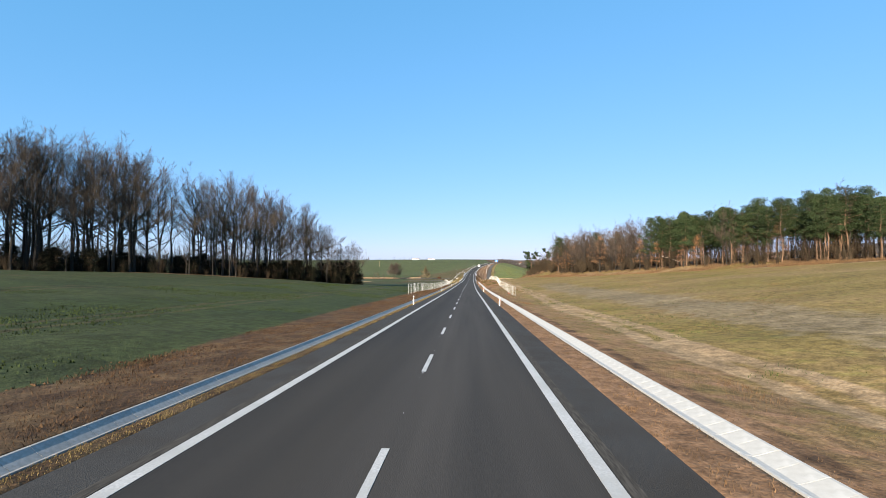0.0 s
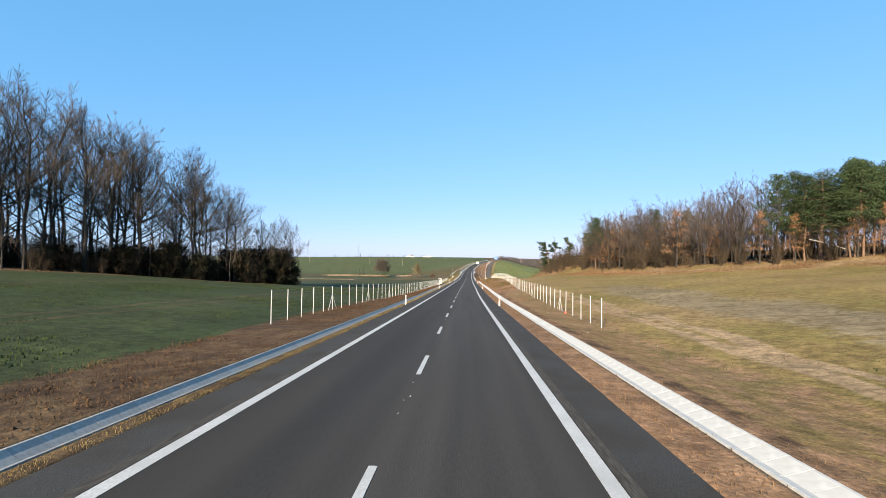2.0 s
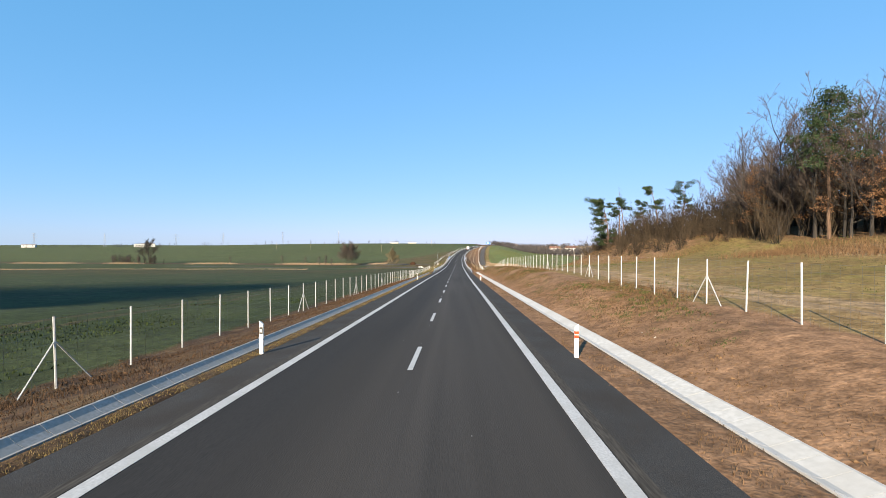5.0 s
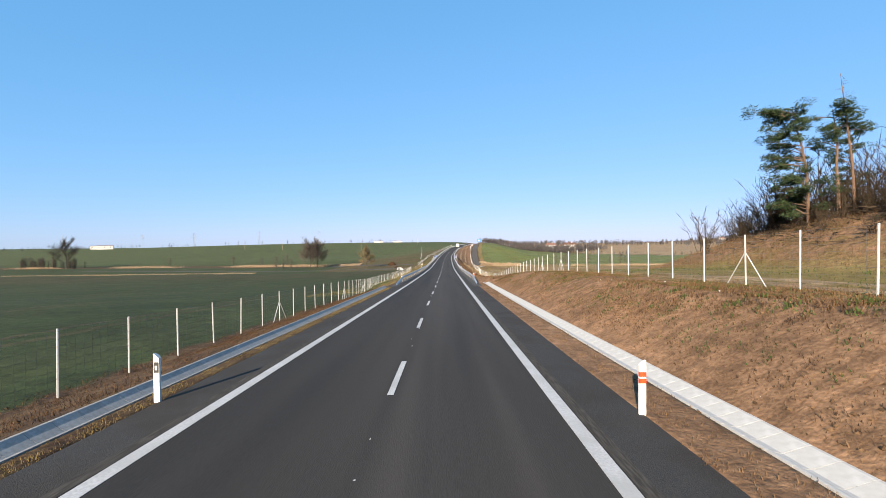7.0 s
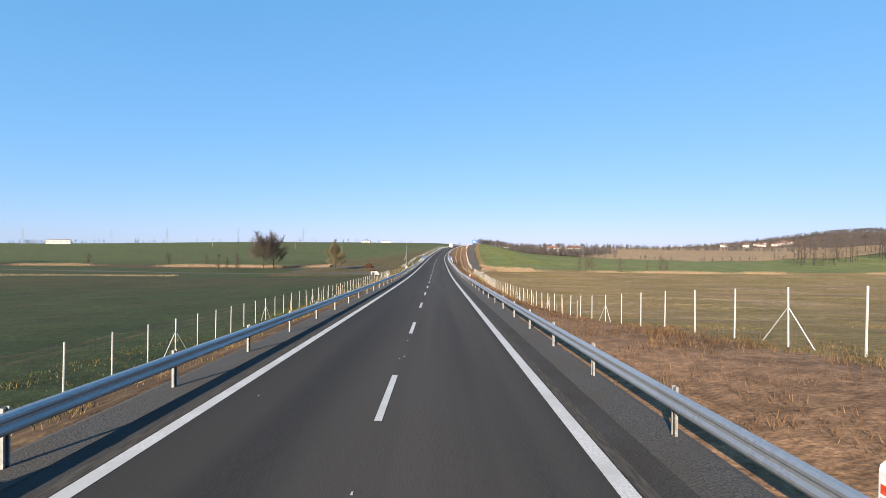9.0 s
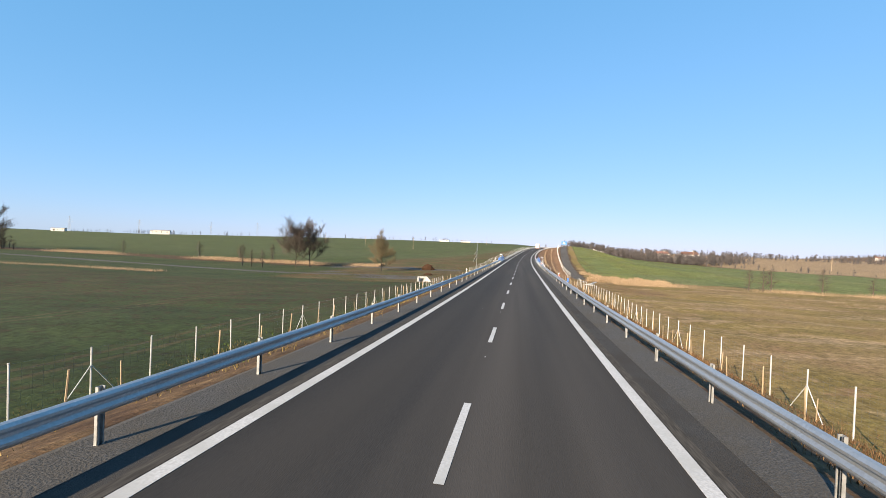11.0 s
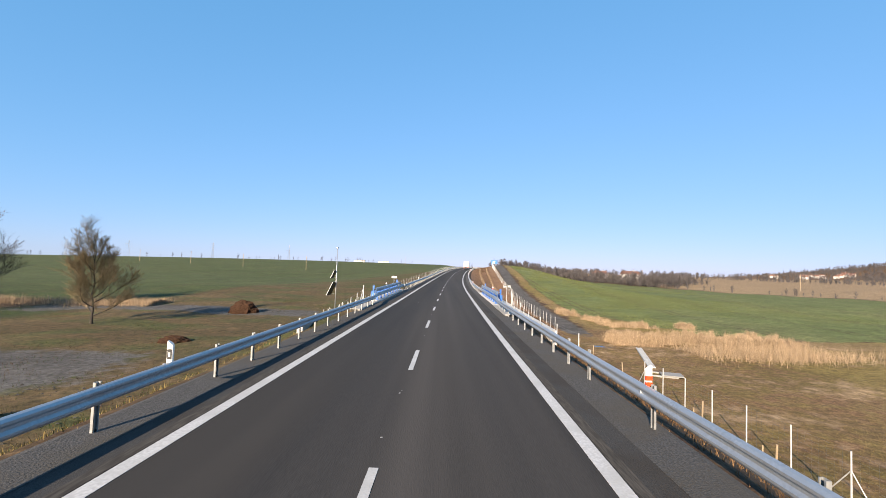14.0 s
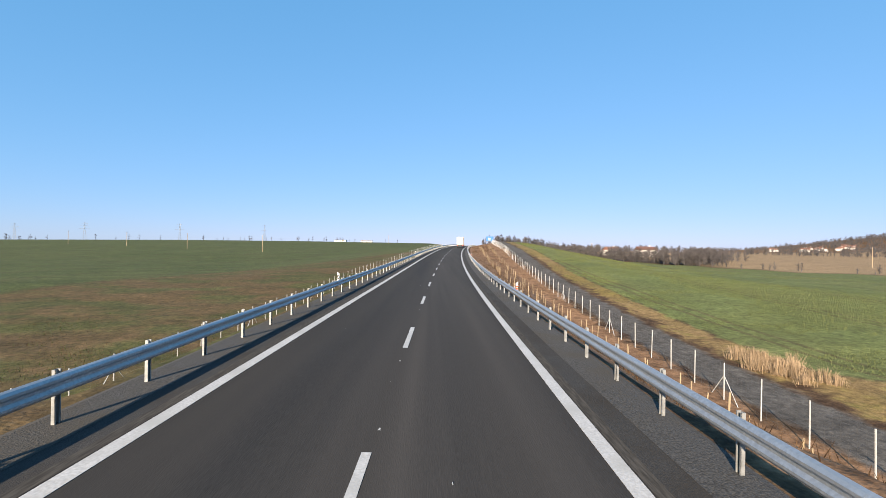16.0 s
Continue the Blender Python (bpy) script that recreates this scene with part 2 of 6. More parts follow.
def ground_z(x, y):
    x, y = np.asarray(x, float), np.asarray(y, float)
    d = x - road_x(y)
    a = np.abs(d)
    n = natural(x, y)
    zr = road_z(y)
    bank = np.where(d < 0, sm(232, 250, y), sm(241, 257, y))                      # 0 with gutters, 1 on the embankment
    inner = np.where(bank > 0.5, 5.4 + 1.45 * sm(410, 414, y) * sm(452, 449, y), np.where(d < 0, 5.76, 6.62))
    reach = np.where(d < 0, 9.6 + 5.4 * sm(240, 300, y), 10.2 + 3.6 * sm(250, 300, y)) - 4.0 * sm(410, 424, y) * sm(452, 440, y) + 6 * sm(530, 620, y) * (d > 0)
    t = np.clip((a - inner) / (reach - inner), 0, 1)
    bed = np.where(d < 0, (a > 5.26) & (a < 5.7), (a > 5.93) & (a < 6.56))    # trench under the gutter stones
    shelf = zr + np.where(a < 4.7, -0.30, np.where(bank > 0.5, -0.06, np.where(bed, -0.34, -0.045)))
    lean = -np.clip(d, -7, 7) * tilt(y)
    edge = zr - 0.05 + lean + np.where((d < 0) & (bank < 0.5), 0.13, 0)
    shelf = shelf + lean
    z = np.where(a < inner, shelf, edge + (n - edge) * t)
    return z


def gz(x, y):
    return float(ground_z(x, y))


# ---- mesh helpers ----
class Build:
    """Collects vertices and faces of one mesh."""

    def __init__(self):
        self.v, self.f = [], []

    def add(self, vs, fs):
        k = len(self.v)
        self.v += [tuple(p) for p in vs]
        self.f += [tuple(i + k for i in q) for q in fs]
        return self

    def box(self, x0, x1, y0, y1, z0, z1, bevel=0.0):
        b = bevel
        if not b:
            vs = [(x, y, z) for z in (z0, z1) for x, y in ((x0, y0), (x1, y0), (x1, y1), (x0, y1))]
            self.add(vs, [(3, 2, 1, 0), (4, 5, 6, 7), (0, 1, 5, 4), (1, 2, 6, 5), (2, 3, 7, 6), (3, 0, 4, 7)])
            return self
        vs = []
        for z, o in ((z0, b), (z0 + b, 0), (z1 - b, 0), (z1, b)):
            vs += [(x0 + o, y0 + o, z), (x1 - o, y0 + o, z), (x1 - o, y1 - o, z), (x0 + o, y1 - o, z)]
        fs = [(3, 2, 1, 0), (12, 13, 14, 15)]
        for r in range(3):
            fs += [(4 * r + i, 4 * r + (i + 1) % 4, 4 * r + 4 + (i + 1) % 4, 4 * r + 4 + i) for i in range(4)]
        self.add(vs, fs)
        return self

    def tube(self, pts, radii, sides=6, cap=True):
        pts = [Vector(p) for p in pts]
        vs, fs = [], []
        for i, p in enumerate(pts):
            t = (pts[min(i + 1, len(pts) - 1)] - pts[max(i - 1, 0)]).normalized()
            u = t.orthogonal().normalized()
            w = t.cross(u)
            for s in range(sides):
                a = 2 * math.pi * s / sides
                vs.append(p + (u * math.cos(a) + w * math.sin(a)) * radii[i])
        for i in range(len(pts) - 1):
            for s in range(sides):
                a, b = i * sides + s, i * sides + (s + 1) % sides
                fs.append((a, b, b + sides, a + sides))
        if cap and sides > 2:
            fs += [tuple(range(sides - 1, -1, -1)), tuple((len(pts) - 1) * sides + s for s in range(sides))]
        self.add(vs, fs)
        return self

    def twig(self, a, b, r):
        """A thin three-sided spike."""
        a, b = Vector(a), Vector(b)
        t = (b - a).normalized()
        u = t.orthogonal().normalized() * r
        w = t.cross(u)
        self.add([a + u, a - u * 0.5 + w * 0.87, a - u * 0.5 - w * 0.87, b], [(0, 1, 3), (1, 2, 3), (2, 0, 3)])

    def ribbon(self, rows):
        """Rows of equally many points, joined by quads."""
        k = len(rows[0])
        vs = [p for r in rows for p in r]
        fs = [(i * k + j, i * k + j + 1, (i + 1) * k + j + 1, (i + 1) * k + j) for i in range(len(rows) - 1) for j in range(k - 1)]
        self.add(vs, fs)
        return self

    def mesh(self, name, material, smooth=False):
        me = bpy.data.meshes.new(name)
        me.from_pydata(self.v, [], self.f)
        for m in (material if isinstance(material, (list, tuple)) else [material]):
            me.materials.append(m)
        if smooth:
            me.shade_smooth()
        me.update()
        return me


def child(name, mesh, parent, label="", m=None):
    ob = new(name, mesh)
    ob.parent = parent
    if m is not None:
        ob.matrix_basis = m
    return tagged(ob, label) if label else ob


def part(name, build, material, parent, label="", smooth=False, m=None):
    return child(name, build.mesh(name, material, smooth), parent, label, m)


def thing(name, label, category, m=None, group="", kind=""):
    ob = new(name)
    ob.empty_display_size = 0.2
    if m is not None:
        ob.matrix_basis = m
    return tagged(ob, label, category, group, kind)


def sweep(profile, y0, y1, step, name, material, parent=None, smooth=False):
    """A profile of (d, up) carried along the road."""
    b = Build()
    n = max(2, int(round((y1 - y0) / step)) + 1)
    b.ribbon([[on_road(d, y, u) for d, u in profile] for y in np.linspace(y0, y1, n)])
    me = b.mesh(name, material, smooth)
    ob = new(name, me)
    ob.parent = parent
    return ob


# ---- ground ----
def soft_rand(x, y, s, seed=0.0):
    return noise.noise(Vector((x / s, y / s, seed)))


def reed_line(x):
    return 434 + 0.03 * (x - 36)


def ground_mesh():
    near = [0, 3, 4.6, 4.72, 4.95, 5.04, 5.13, 5.22, 5.3, 5.5, 5.68, 5.77, 5.88, 5.95, 6.02, 6.2, 6.44, 6.54, 6.63, 6.74, 6.82, 7.0, 7.4, 7.9, 8.5, 9.1, 9.7, 10.3, 10.7, 11.1, 11.5, 11.9, 12.3, 12.7, 13.1, 13.6, 14.1, 14.6, 15.1, 15.6, 16.5, 18, 20, 22, 24, 26.5, 29, 32, 35, 39, 43, 48, 54, 61, 70, 80, 92, 106, 122, 140, 162, 190, 225, 270, 330, 400, 490, 600, 740, 880, 1020, 1160, 1300, 1450, 1650, 2000, 2800, 3900]
    ds = np.array([-v for v in near[:0:-1]] + near)
    ys = np.concatenate([-np.geomspace(900, 34, 14), np.arange(-30, 520, 1.6), np.arange(520, 900, 6), np.geomspace(900, 4200, 40)])
    D, Y = np.meshgrid(ds, ys)
    X = road_x(np.clip(Y, -40, 1040)) + D
    Z = ground_z(X, Y)
    a = np.abs(D)
    # uneven land
    jit = np.zeros_like(Z)
    for i in range(Z.shape[0]):
        for j in range(Z.shape[1]):
            if a[i, j] > 7.2:
                x, y = X[i, j], Y[i, j]
                k = min(1.0, (a[i, j] - 7) / 4)
                jit[i, j] = k * (0.10 * soft_rand(x, y, 2.3) + 0.16 * soft_rand(x, y, 9) + (0.5 * soft_rand(x, y, 60) if a[i, j] > 40 else 0))
    Z = Z + jit
    n, m = Z.shape
    vs = np.stack([X, Y, Z], -1).reshape(-1, 3)
    idx = np.arange(n * m).reshape(n, m)
    fs = np.stack([idx[:-1, :-1], idx[:-1, 1:], idx[1:, 1:], idx[1:, :-1]], -1).reshape(-1, 4)
    me = bpy.data.meshes.new("ground")
    me.from_pydata(vs.tolist(), [], fs.tolist())
    # what grows where: crop, meadow, dark track / sand, gravel, forest floor
    wob = np.vectorize(lambda x, y: soft_rand(x, y, 7, 3.0) + 0.5 * soft_rand(x, y, 2.2, 5.0))(X, Y)
    d = D + wob * np.clip((a - 8) / 8, 0, 1.2)
    left, right = D < 0, D >= 0
    lane = sm(9.6, 11.0, -d)
    builders = sm(392, 406, Y - 0.1 * np.abs(D)) * sm(600, 560, Y - 2.2 * (D + 40)) * sm(75, 55, -d)
    crop = np.where(left, lane * (1 - (0.30 * sm(250, 290, Y) + 0.14 * sm(325, 365, Y)) * sm(400, 390, Y)) * (1 - builders * 0.92) * (1 - sm(458, 467, Y + 6 * wob) * sm(482, 473, Y) * sm(70, 86, -d)), 0)
    far_edge = np.interp(X, (-200, 60, 100, 127, 160, 200, 260, 420), (1040, 805, 712, 642, 590, 556, 530, 505))
    field_r = sm(0, 6, Y - (444 + 22 * sm(44, 25, d)) + 3 * wob) * sm(24, 26, d)
    crop = np.where(right, field_r * sm(8, -8, Y - far_edge) * sm(820, 780, Y), crop)
    meadow = np.where(right, sm(9.6 - 2.7 * sm(150, 120, Y), 12 - 4 * sm(150, 120, Y), d) * (1 - field_r) * (1 - sm(446, 456, Y) * sm(24, 20, d)), builders * 0.6)
    fieldtan = np.where(right, sm(-2, 6, Y - far_edge) * sm(105, 135, d), 0)
    mid_track = 11.4 + 0.8 * sm(22, 32, Y) + 2.4 * sm(45, 95, Y)
    ruts = np.maximum(np.exp(-((d - mid_track + 0.75) / 0.42)**4), np.exp(-((d - mid_track - 0.75) / 0.45)**4))
    sand = np.where(right, (1.0 * ruts + (0.30 + 0.6 * wob) * np.exp(-((d - mid_track) / 1.2)**6)) * sm(238, 215, Y), 0)
    sand = np.maximum(sand, fieldtan * 0.8 * sm(1290, 1220, Y))
    sand = np.maximum(sand, np.where(right, sm(8, 10, d) * sm(34, 26, d) * sm(394, 404, Y) * sm(458, 450, Y) * 0.1, 0))
    edge_x = np.interp(Y, (-20, 60, 90, 112, 130, 142, 165, 180, 240), (150, 110, 84, 69, 55, 46.5, 40, 36, 35))
    sand = np.maximum(sand, np.where(right, 0.72 * np.exp(-((X - edge_x + 3.5 + 2 * wob) / 4.5)**4) * sm(-20, 30, Y) * sm(190, 170, Y), 0))
    swath = np.vectorize(lambda x, y: soft_rand(0.22 * x, y, 5, 11.0) + 0.6 * soft_rand(0.4 * x, y, 1.8, 17.0))(X, Y)
    sand = np.maximum(sand, np.where(right, np.clip(0.30 + 0.55 * swath, 0, 1) * sm(13, 17, d) * sm(262, 285, Y) * sm(446, 440, Y), 0))
    gravel = np.where(right, np.exp(-((D - 18.9) / 2.1)**6) * sm(440, 452, Y) * sm(760, 700, Y), 0)
    yard = np.where(left, np.exp(-(((-d - 34) / 11)**4 + ((Y - 420) / 8)**4)) + np.exp(-(((Y - 427 - 0.06 * (-d - 48)) / 2.8)**4)) * sm(39, 46, -d) * sm(230, 195, -d) + np.exp(-(((Y - 463 - 2 * wob + 0.22 * (d + 30)) / 5.0)**4)) * sm(18, 24, -d) * sm(84, 66, -d) + np.exp(-(((-d - 63 - 0.3 * (Y - 445)) / 2.0)**4)) * sm(425, 430, Y) * sm(470, 464, Y), 0)
    gravel = np.maximum(gravel, np.clip(yard, 0, 1))
    wl = sm(-5, 0, (-X) - (35 + 0.66 * (150 - Y))) * sm(160, 152, Y) * left
    wr = sm(0, 5, X - np.interp(Y, (90, 112, 130, 142, 165, 180, 240), (84, 69, 55, 46.5, 40, 36, 35))) * sm(246, 236, Y) * right * sm(-60, 40, Y)
    forest = np.maximum(np.maximum(wl, wr), sm(1230, 1300, Y) * sm(500, 640, X))
    forest = np.maximum(forest, np.where(right, 0.52 * sm(7, 9, d) * sm(40, 30, d) * sm(390, 404, Y) * sm(458, 450, Y), 0))
    tan = np.where(right, sm(4.6, 4.8, D) * sm(12.6, 11, d) * sm(300, 262, Y) * (1 - 0.5 * sm(6.7, 7.0, D) * sm(165, 120, Y)) + 0.62 * sm(26, 30, d) * sm(44, 38, d) * sm(192, 200, Y) * sm(262, 250, Y) + (0.34 + 0.2 * wob) * sm(9.6, 11, d) * sm(256, 275, Y) * sm(190, 120, d) * sm(462, 450, Y), 0)
    tan = np.maximum(tan, np.where(right, 0.7 * sm(442, 448, Y) * sm(5, 6, D) * sm(17.5, 16, d), 0))
    fallow = np.where(right, 0.72 * np.exp(-((d - 20 - 0.03 * Y) / 4.6)**4) * sm(150, 110, Y), 0)
    col3 = np.stack([np.clip(tan, 0, 1), np.where(left, builders, 0), fallow, np.ones_like(crop)], -1).reshape(-1, 4)
    col = np.stack([crop, meadow, np.clip(sand, 0, 1), np.ones_like(crop)], -1).reshape(-1, 4)
    col2 = np.stack([np.clip(gravel, 0, 1), forest, sm(300, 475, Y) * np.where(left, 0.1 + 0.3 * sm(450, 540, Y), 1.0), np.ones_like(crop)], -1).reshape(-1, 4)
    for nm, cc in (("plants", col), ("soils", col2), ("litter", col3)):
        at = me.color_attributes.new(nm, "FLOAT_COLOR", "POINT")
        at.data.foreach_set("color", cc.astype(np.float32).ravel())
    me.shade_smooth()
    return me


def ground_material():
    m = bpy.data.materials.new("land")
    m.use_nodes = True
    n, l = m.node_tree.nodes, m.node_tree.links
    p = n["Principled BSDF"]
    tc = n.new("ShaderNodeTexCoord")

    def nz(scale, stretch=(1, 1, 1), detail=6):
        mp, t = n.new("ShaderNodeMapping"), n.new("ShaderNodeTexNoise")
        mp.inputs["Scale"].default_value = stretch
        t.inputs["Scale"].default_value, t.inputs["Detail"].default_value = scale, detail
        l.new(tc.outputs["Object"], mp.inputs[0])
        l.new(mp.outputs[0], t.inputs["Vector"])
        return t.outputs[0]

    def ramp(src, stops):
        r = n.new("ShaderNodeValToRGB")
        while len(r.color_ramp.elements) < len(stops):
            r.color_ramp.elements.new(0.5)
        for e, (pos, c) in zip(r.color_ramp.elements, stops):
            e.position, e.color = pos, (*c, 1)
        l.new(src, r.inputs[0])
        return r.outputs[0]

    def mix(f, a, b):
        x = n.new("ShaderNodeMix")
        x.data_type = "RGBA"
        for s, k in ((f, 0), (a, 6), (b, 7)):
            if isinstance(s, (tuple, float)):
                x.inputs[k].default_value = s
            else:
                l.new(s, x.inputs[k])
        return x.outputs[2]

    def edge(weight, spread):
        """Break a soft border up into patches."""
        a, b, c = n.new("ShaderNodeMath"), n.new("ShaderNodeMath"), n.new("ShaderNodeMapRange")
        a.operation, b.operation = "SUBTRACT", "ADD"
        l.new(spread, a.inputs[0])
        a.inputs[1].default_value = 0.5
        l.new(weight, b.inputs[0])
        l.new(a.outputs[0], b.inputs[1])
        c.inputs[1].default_value, c.inputs[2].default_value = 0.35, 0.65
        l.new(b.outputs[0], c.inputs[0])
        return c.outputs[0]

    fine, mid, big = nz(11, detail=9), nz(0.9), nz(0.06, detail=4)
    at = []
    for nm in ("plants", "soils", "litter"):
        a, s = n.new("ShaderNodeAttribute"), n.new("ShaderNodeSeparateColor")
        a.attribute_name = nm
        l.new(a.outputs["Color"], s.inputs[0])
        at += list(s.outputs[:3])
    verge = mix(ramp(mid, [(0.4, (0, 0, 0)), (0.7, (1, 1, 1))]), ramp(fine, [(0.3, (0.038, 0.021, 0.012)), (0.7, (0.092, 0.055, 0.030))]), ramp(fine, [(0.3, (0.062, 0.038, 0.019)), (0.7, (0.122, 0.081, 0.041))]))
    crop = mix(ramp(nz(0.10, (1, 0.35, 1), 4), [(0.42, (0, 0, 0)), (0.66, (1, 1, 1))]), ramp(fine, [(0.3, (0.018, 0.028, 0.0085)), (0.7, (0.039, 0.051, 0.0175))]), ramp(fine, [(0.3, (0.026, 0.034, 0.011)), (0.7, (0.051, 0.060, 0.023))]))
    bright = mix(ramp(nz(0.05, (1, 0.5, 1), 4), [(0.42, (0, 0, 0)), (0.66, (1, 1, 1))]), ramp(fine, [(0.3, (0.072, 0.090, 0.028)), (0.7, (0.132, 0.150, 0.052))]), ramp(fine, [(0.3, (0.090, 0.100, 0.034)), (0.7, (0.152, 0.158, 0.060))]))
    crop = mix(at[5], crop, bright)
    # tramlines of the drill
    sx, md = n.new("ShaderNodeSeparateXYZ"), n.new("ShaderNodeMath")
    l.new(tc.outputs["Object"], sx.inputs[0])
    md.operation = "FLOORED_MODULO"
    md.inputs[1].default_value = 18.0
    l.new(sx.outputs[0], md.inputs[0])
    pair = None
    for place in (15.1, 16.9):
        cp = n.new("ShaderNodeMath")
        cp.operation = "COMPARE"
        cp.inputs[1].default_value, cp.inputs[2].default_value = place, 0.3
        l.new(md.outputs[0], cp.inputs[0])
        if pair is None:
            pair = cp
        else:
            ad2, ml = n.new("ShaderNodeMath"), n.new("ShaderNodeMath")
            ml.operation = "MULTIPLY"
            l.new(pair.outputs[0], ad2.inputs[0])
            l.new(cp.outputs[0], ad2.inputs[1])
            l.new(ad2.outputs[0], ml.inputs[0])
            l.new(nz(3.0, (1, 0.6, 1)), ml.inputs[1])
            ml.use_clamp = True
            gain = n.new("ShaderNodeMath")
            gain.operation, gain.use_clamp = "MULTIPLY", True
            gain.inputs[1].default_value = 1.1
            l.new(ml.outputs[0], gain.inputs[0])
            crop = mix(gain.outputs[0], crop, (0.072, 0.052, 0.028, 1.0))
    meadow = mix(ramp(big, [(0.4, (0, 0, 0)), (0.62, (1, 1, 1))]), ramp(fine, [(0.3, (0.114, 0.082, 0.022)), (0.7, (0.222, 0.162, 0.057))]), ramp(fine, [(0.3, (0.145, 0.095, 0.038)), (0.7, (0.266, 0.180, 0.084))]))
    meadow = mix(ramp(mid, [(0.5, (0, 0, 0)), (0.72, (0.8, 0.8, 0.8))]), meadow, ramp(fine, [(0.3, (0.076, 0.071, 0.015)), (0.7, (0.142, 0.125, 0.033))]))
    sand = ramp(fine, [(0.3, (0.185, 0.124, 0.066)), (0.7, (0.315, 0.222, 0.128))])
    gravel = ramp(fine, [(0.3, (0.055, 0.052, 0.047)), (0.7, (0.11, 0.10, 0.09))])
    leafy = ramp(fine, [(0.3, (0.075, 0.042, 0.021)), (0.7, (0.185, 0.110, 0.055))])
    c = mix(edge(at[1], mid), verge, meadow)
    c = mix(edge(at[6], mid), c, ramp(fine, [(0.3, (0.134, 0.074, 0.039)), (0.7, (0.252, 0.149, 0.084))]))
    c = mix(at[7], c, mix(ramp(mid, [(0.42, (0, 0, 0)), (0.64, (1, 1, 1))]), ramp(fine, [(0.3, (0.060, 0.043, 0.018)), (0.7, (0.110, 0.080, 0.036))]), ramp(fine, [(0.3, (0.070, 0.045, 0.021)), (0.7, (0.125, 0.084, 0.042))])))
    green = ramp(fine, [(0.3, (0.040, 0.045, 0.013)), (0.7, (0.080, 0.084, 0.029))])
    gf, gk = n.new("ShaderNodeMath"), ramp(nz(0.16, (0.5, 1, 1), 7), [(0.47, (0, 0, 0)), (0.58, (0.85, 0.85, 0.85))])
    gf.operation = "MULTIPLY"
    l.new(at[7], gf.inputs[0])
    l.new(gk, gf.inputs[1])
    c = mix(gf.outputs[0], c, green)
    c = mix(edge(at[8], mid), c, ramp(fine, [(0.3, (0.120, 0.090, 0.048)), (0.7, (0.222, 0.170, 0.100))]))
    c = mix(edge(at[0], mid), c, crop)
    c = mix(edge(at[4], mid), c, leafy)
    c = mix(edge(at[2], mid), c, sand)
    c = mix(edge(at[3], mid), c, gravel)
    tone, shade = n.new("ShaderNodeMapRange"), n.new("ShaderNodeHueSaturation")
    tone.inputs[1].default_value, tone.inputs[2].default_value = 0.3, 0.7
    tone.inputs[3].default_value, tone.inputs[4].default_value = 0.76, 1.24
    patch = nz(0.9, detail=12)
    l.new(patch, tone.inputs[0])
    value = tone.outputs[0]
    for scale, stretch, low_, high_ in ((0.22, (0.45, 1, 1), 0.86, 1.14), (2.6, (1, 1, 1), 0.72, 1.26)):
        swath, both = n.new("ShaderNodeMapRange"), n.new("ShaderNodeMath")
        swath.inputs[1].default_value, swath.inputs[2].default_value = 0.36, 0.64
        swath.inputs[3].default_value, swath.inputs[4].default_value = low_, high_
        l.new(nz(scale, stretch, 9), swath.inputs[0])
        both.operation = "MULTIPLY"
        l.new(value, both.inputs[0])
        l.new(swath.outputs[0], both.inputs[1])
        value = both.outputs[0]
    l.new(value, shade.inputs["Value"])
    l.new(c, shade.inputs["Color"])
    c = shade.outputs[0]
    l.new(c, p.inputs["Base Color"])
    p.inputs["Roughness"].default_value = 0.95
    p.inputs["Specular IOR Level"].default_value = 0.15
    bp = n.new("ShaderNodeBump")
    bp.inputs["Strength"].default_value, bp.inputs["Distance"].default_value = 0.55, 0.05
    ad = n.new("ShaderNodeMath")
    ad.operation = "ADD"
    l.new(fine, ad.inputs[0])
    l.new(nz(3.5, detail=8), ad.inputs[1])
    l.new(ad.outputs[0], bp.inputs["Height"])
    l.new(bp.outputs[0], p.inputs["Normal"])
    return m


gm = ground_mesh()
gm.materials.append(ground_material())
ground = tagged(new("ground", gm), "rolling fields of green winter crop, dry meadow and brown verges", "ground", kind="structure")

# ---- road ----
ROAD_END = 960.0
road = thing("road", "dark grey two-lane asphalt road with white markings", "road", kind="structure")
lanes = [(-4.72, -0.32), (-4.72, -0.035), (-3.55, 0.0), (-2.9, 0.002), (-2.3, 0.002), (-1.7, 0.002), (-1.0, 0.005), (-0.45, 0.009), (0, 0.012), (0.45, 0.009), (1.0, 0.005), (1.7, 0.002), (2.3, 0.002), (2.9, 0.002), (3.55, 0.0), (4.78, -0.035), (4.78, -0.32)]
lane_ob = sweep(lanes, -34, ROAD_END, 4, "carriageway", M_ASPH, road)
wear = lane_ob.data.color_attributes.new("wear", "FLOAT_COLOR", "POINT")
for i in range(len(lane_ob.data.vertices)):
    d = abs(lanes[i % len(lanes)][0])
    v = 0.75 * math.exp(-(d / 1.25)**2) + 0.35 * math.exp(-((d - 2.5) / 0.45)**2) + (0.55 if 0.3 < lanes[i % len(lanes)][0] < 3.2 else 0)
    wear.data[i].color = (v, v, v, 1)
nt = M_ASPH.node_tree
wa, wm, wr, wz, wx = (nt.nodes.new(k) for k in ("ShaderNodeAttribute", "ShaderNodeMath", "ShaderNodeMix", "ShaderNodeTexNoise", "ShaderNodeMapping"))
wa.attribute_name, wm.operation, wr.data_type = "wear", "MULTIPLY", "RGBA"
wx.inputs["Scale"].default_value, wz.inputs["Scale"].default_value = (1.6, 0.02, 1), 1.0
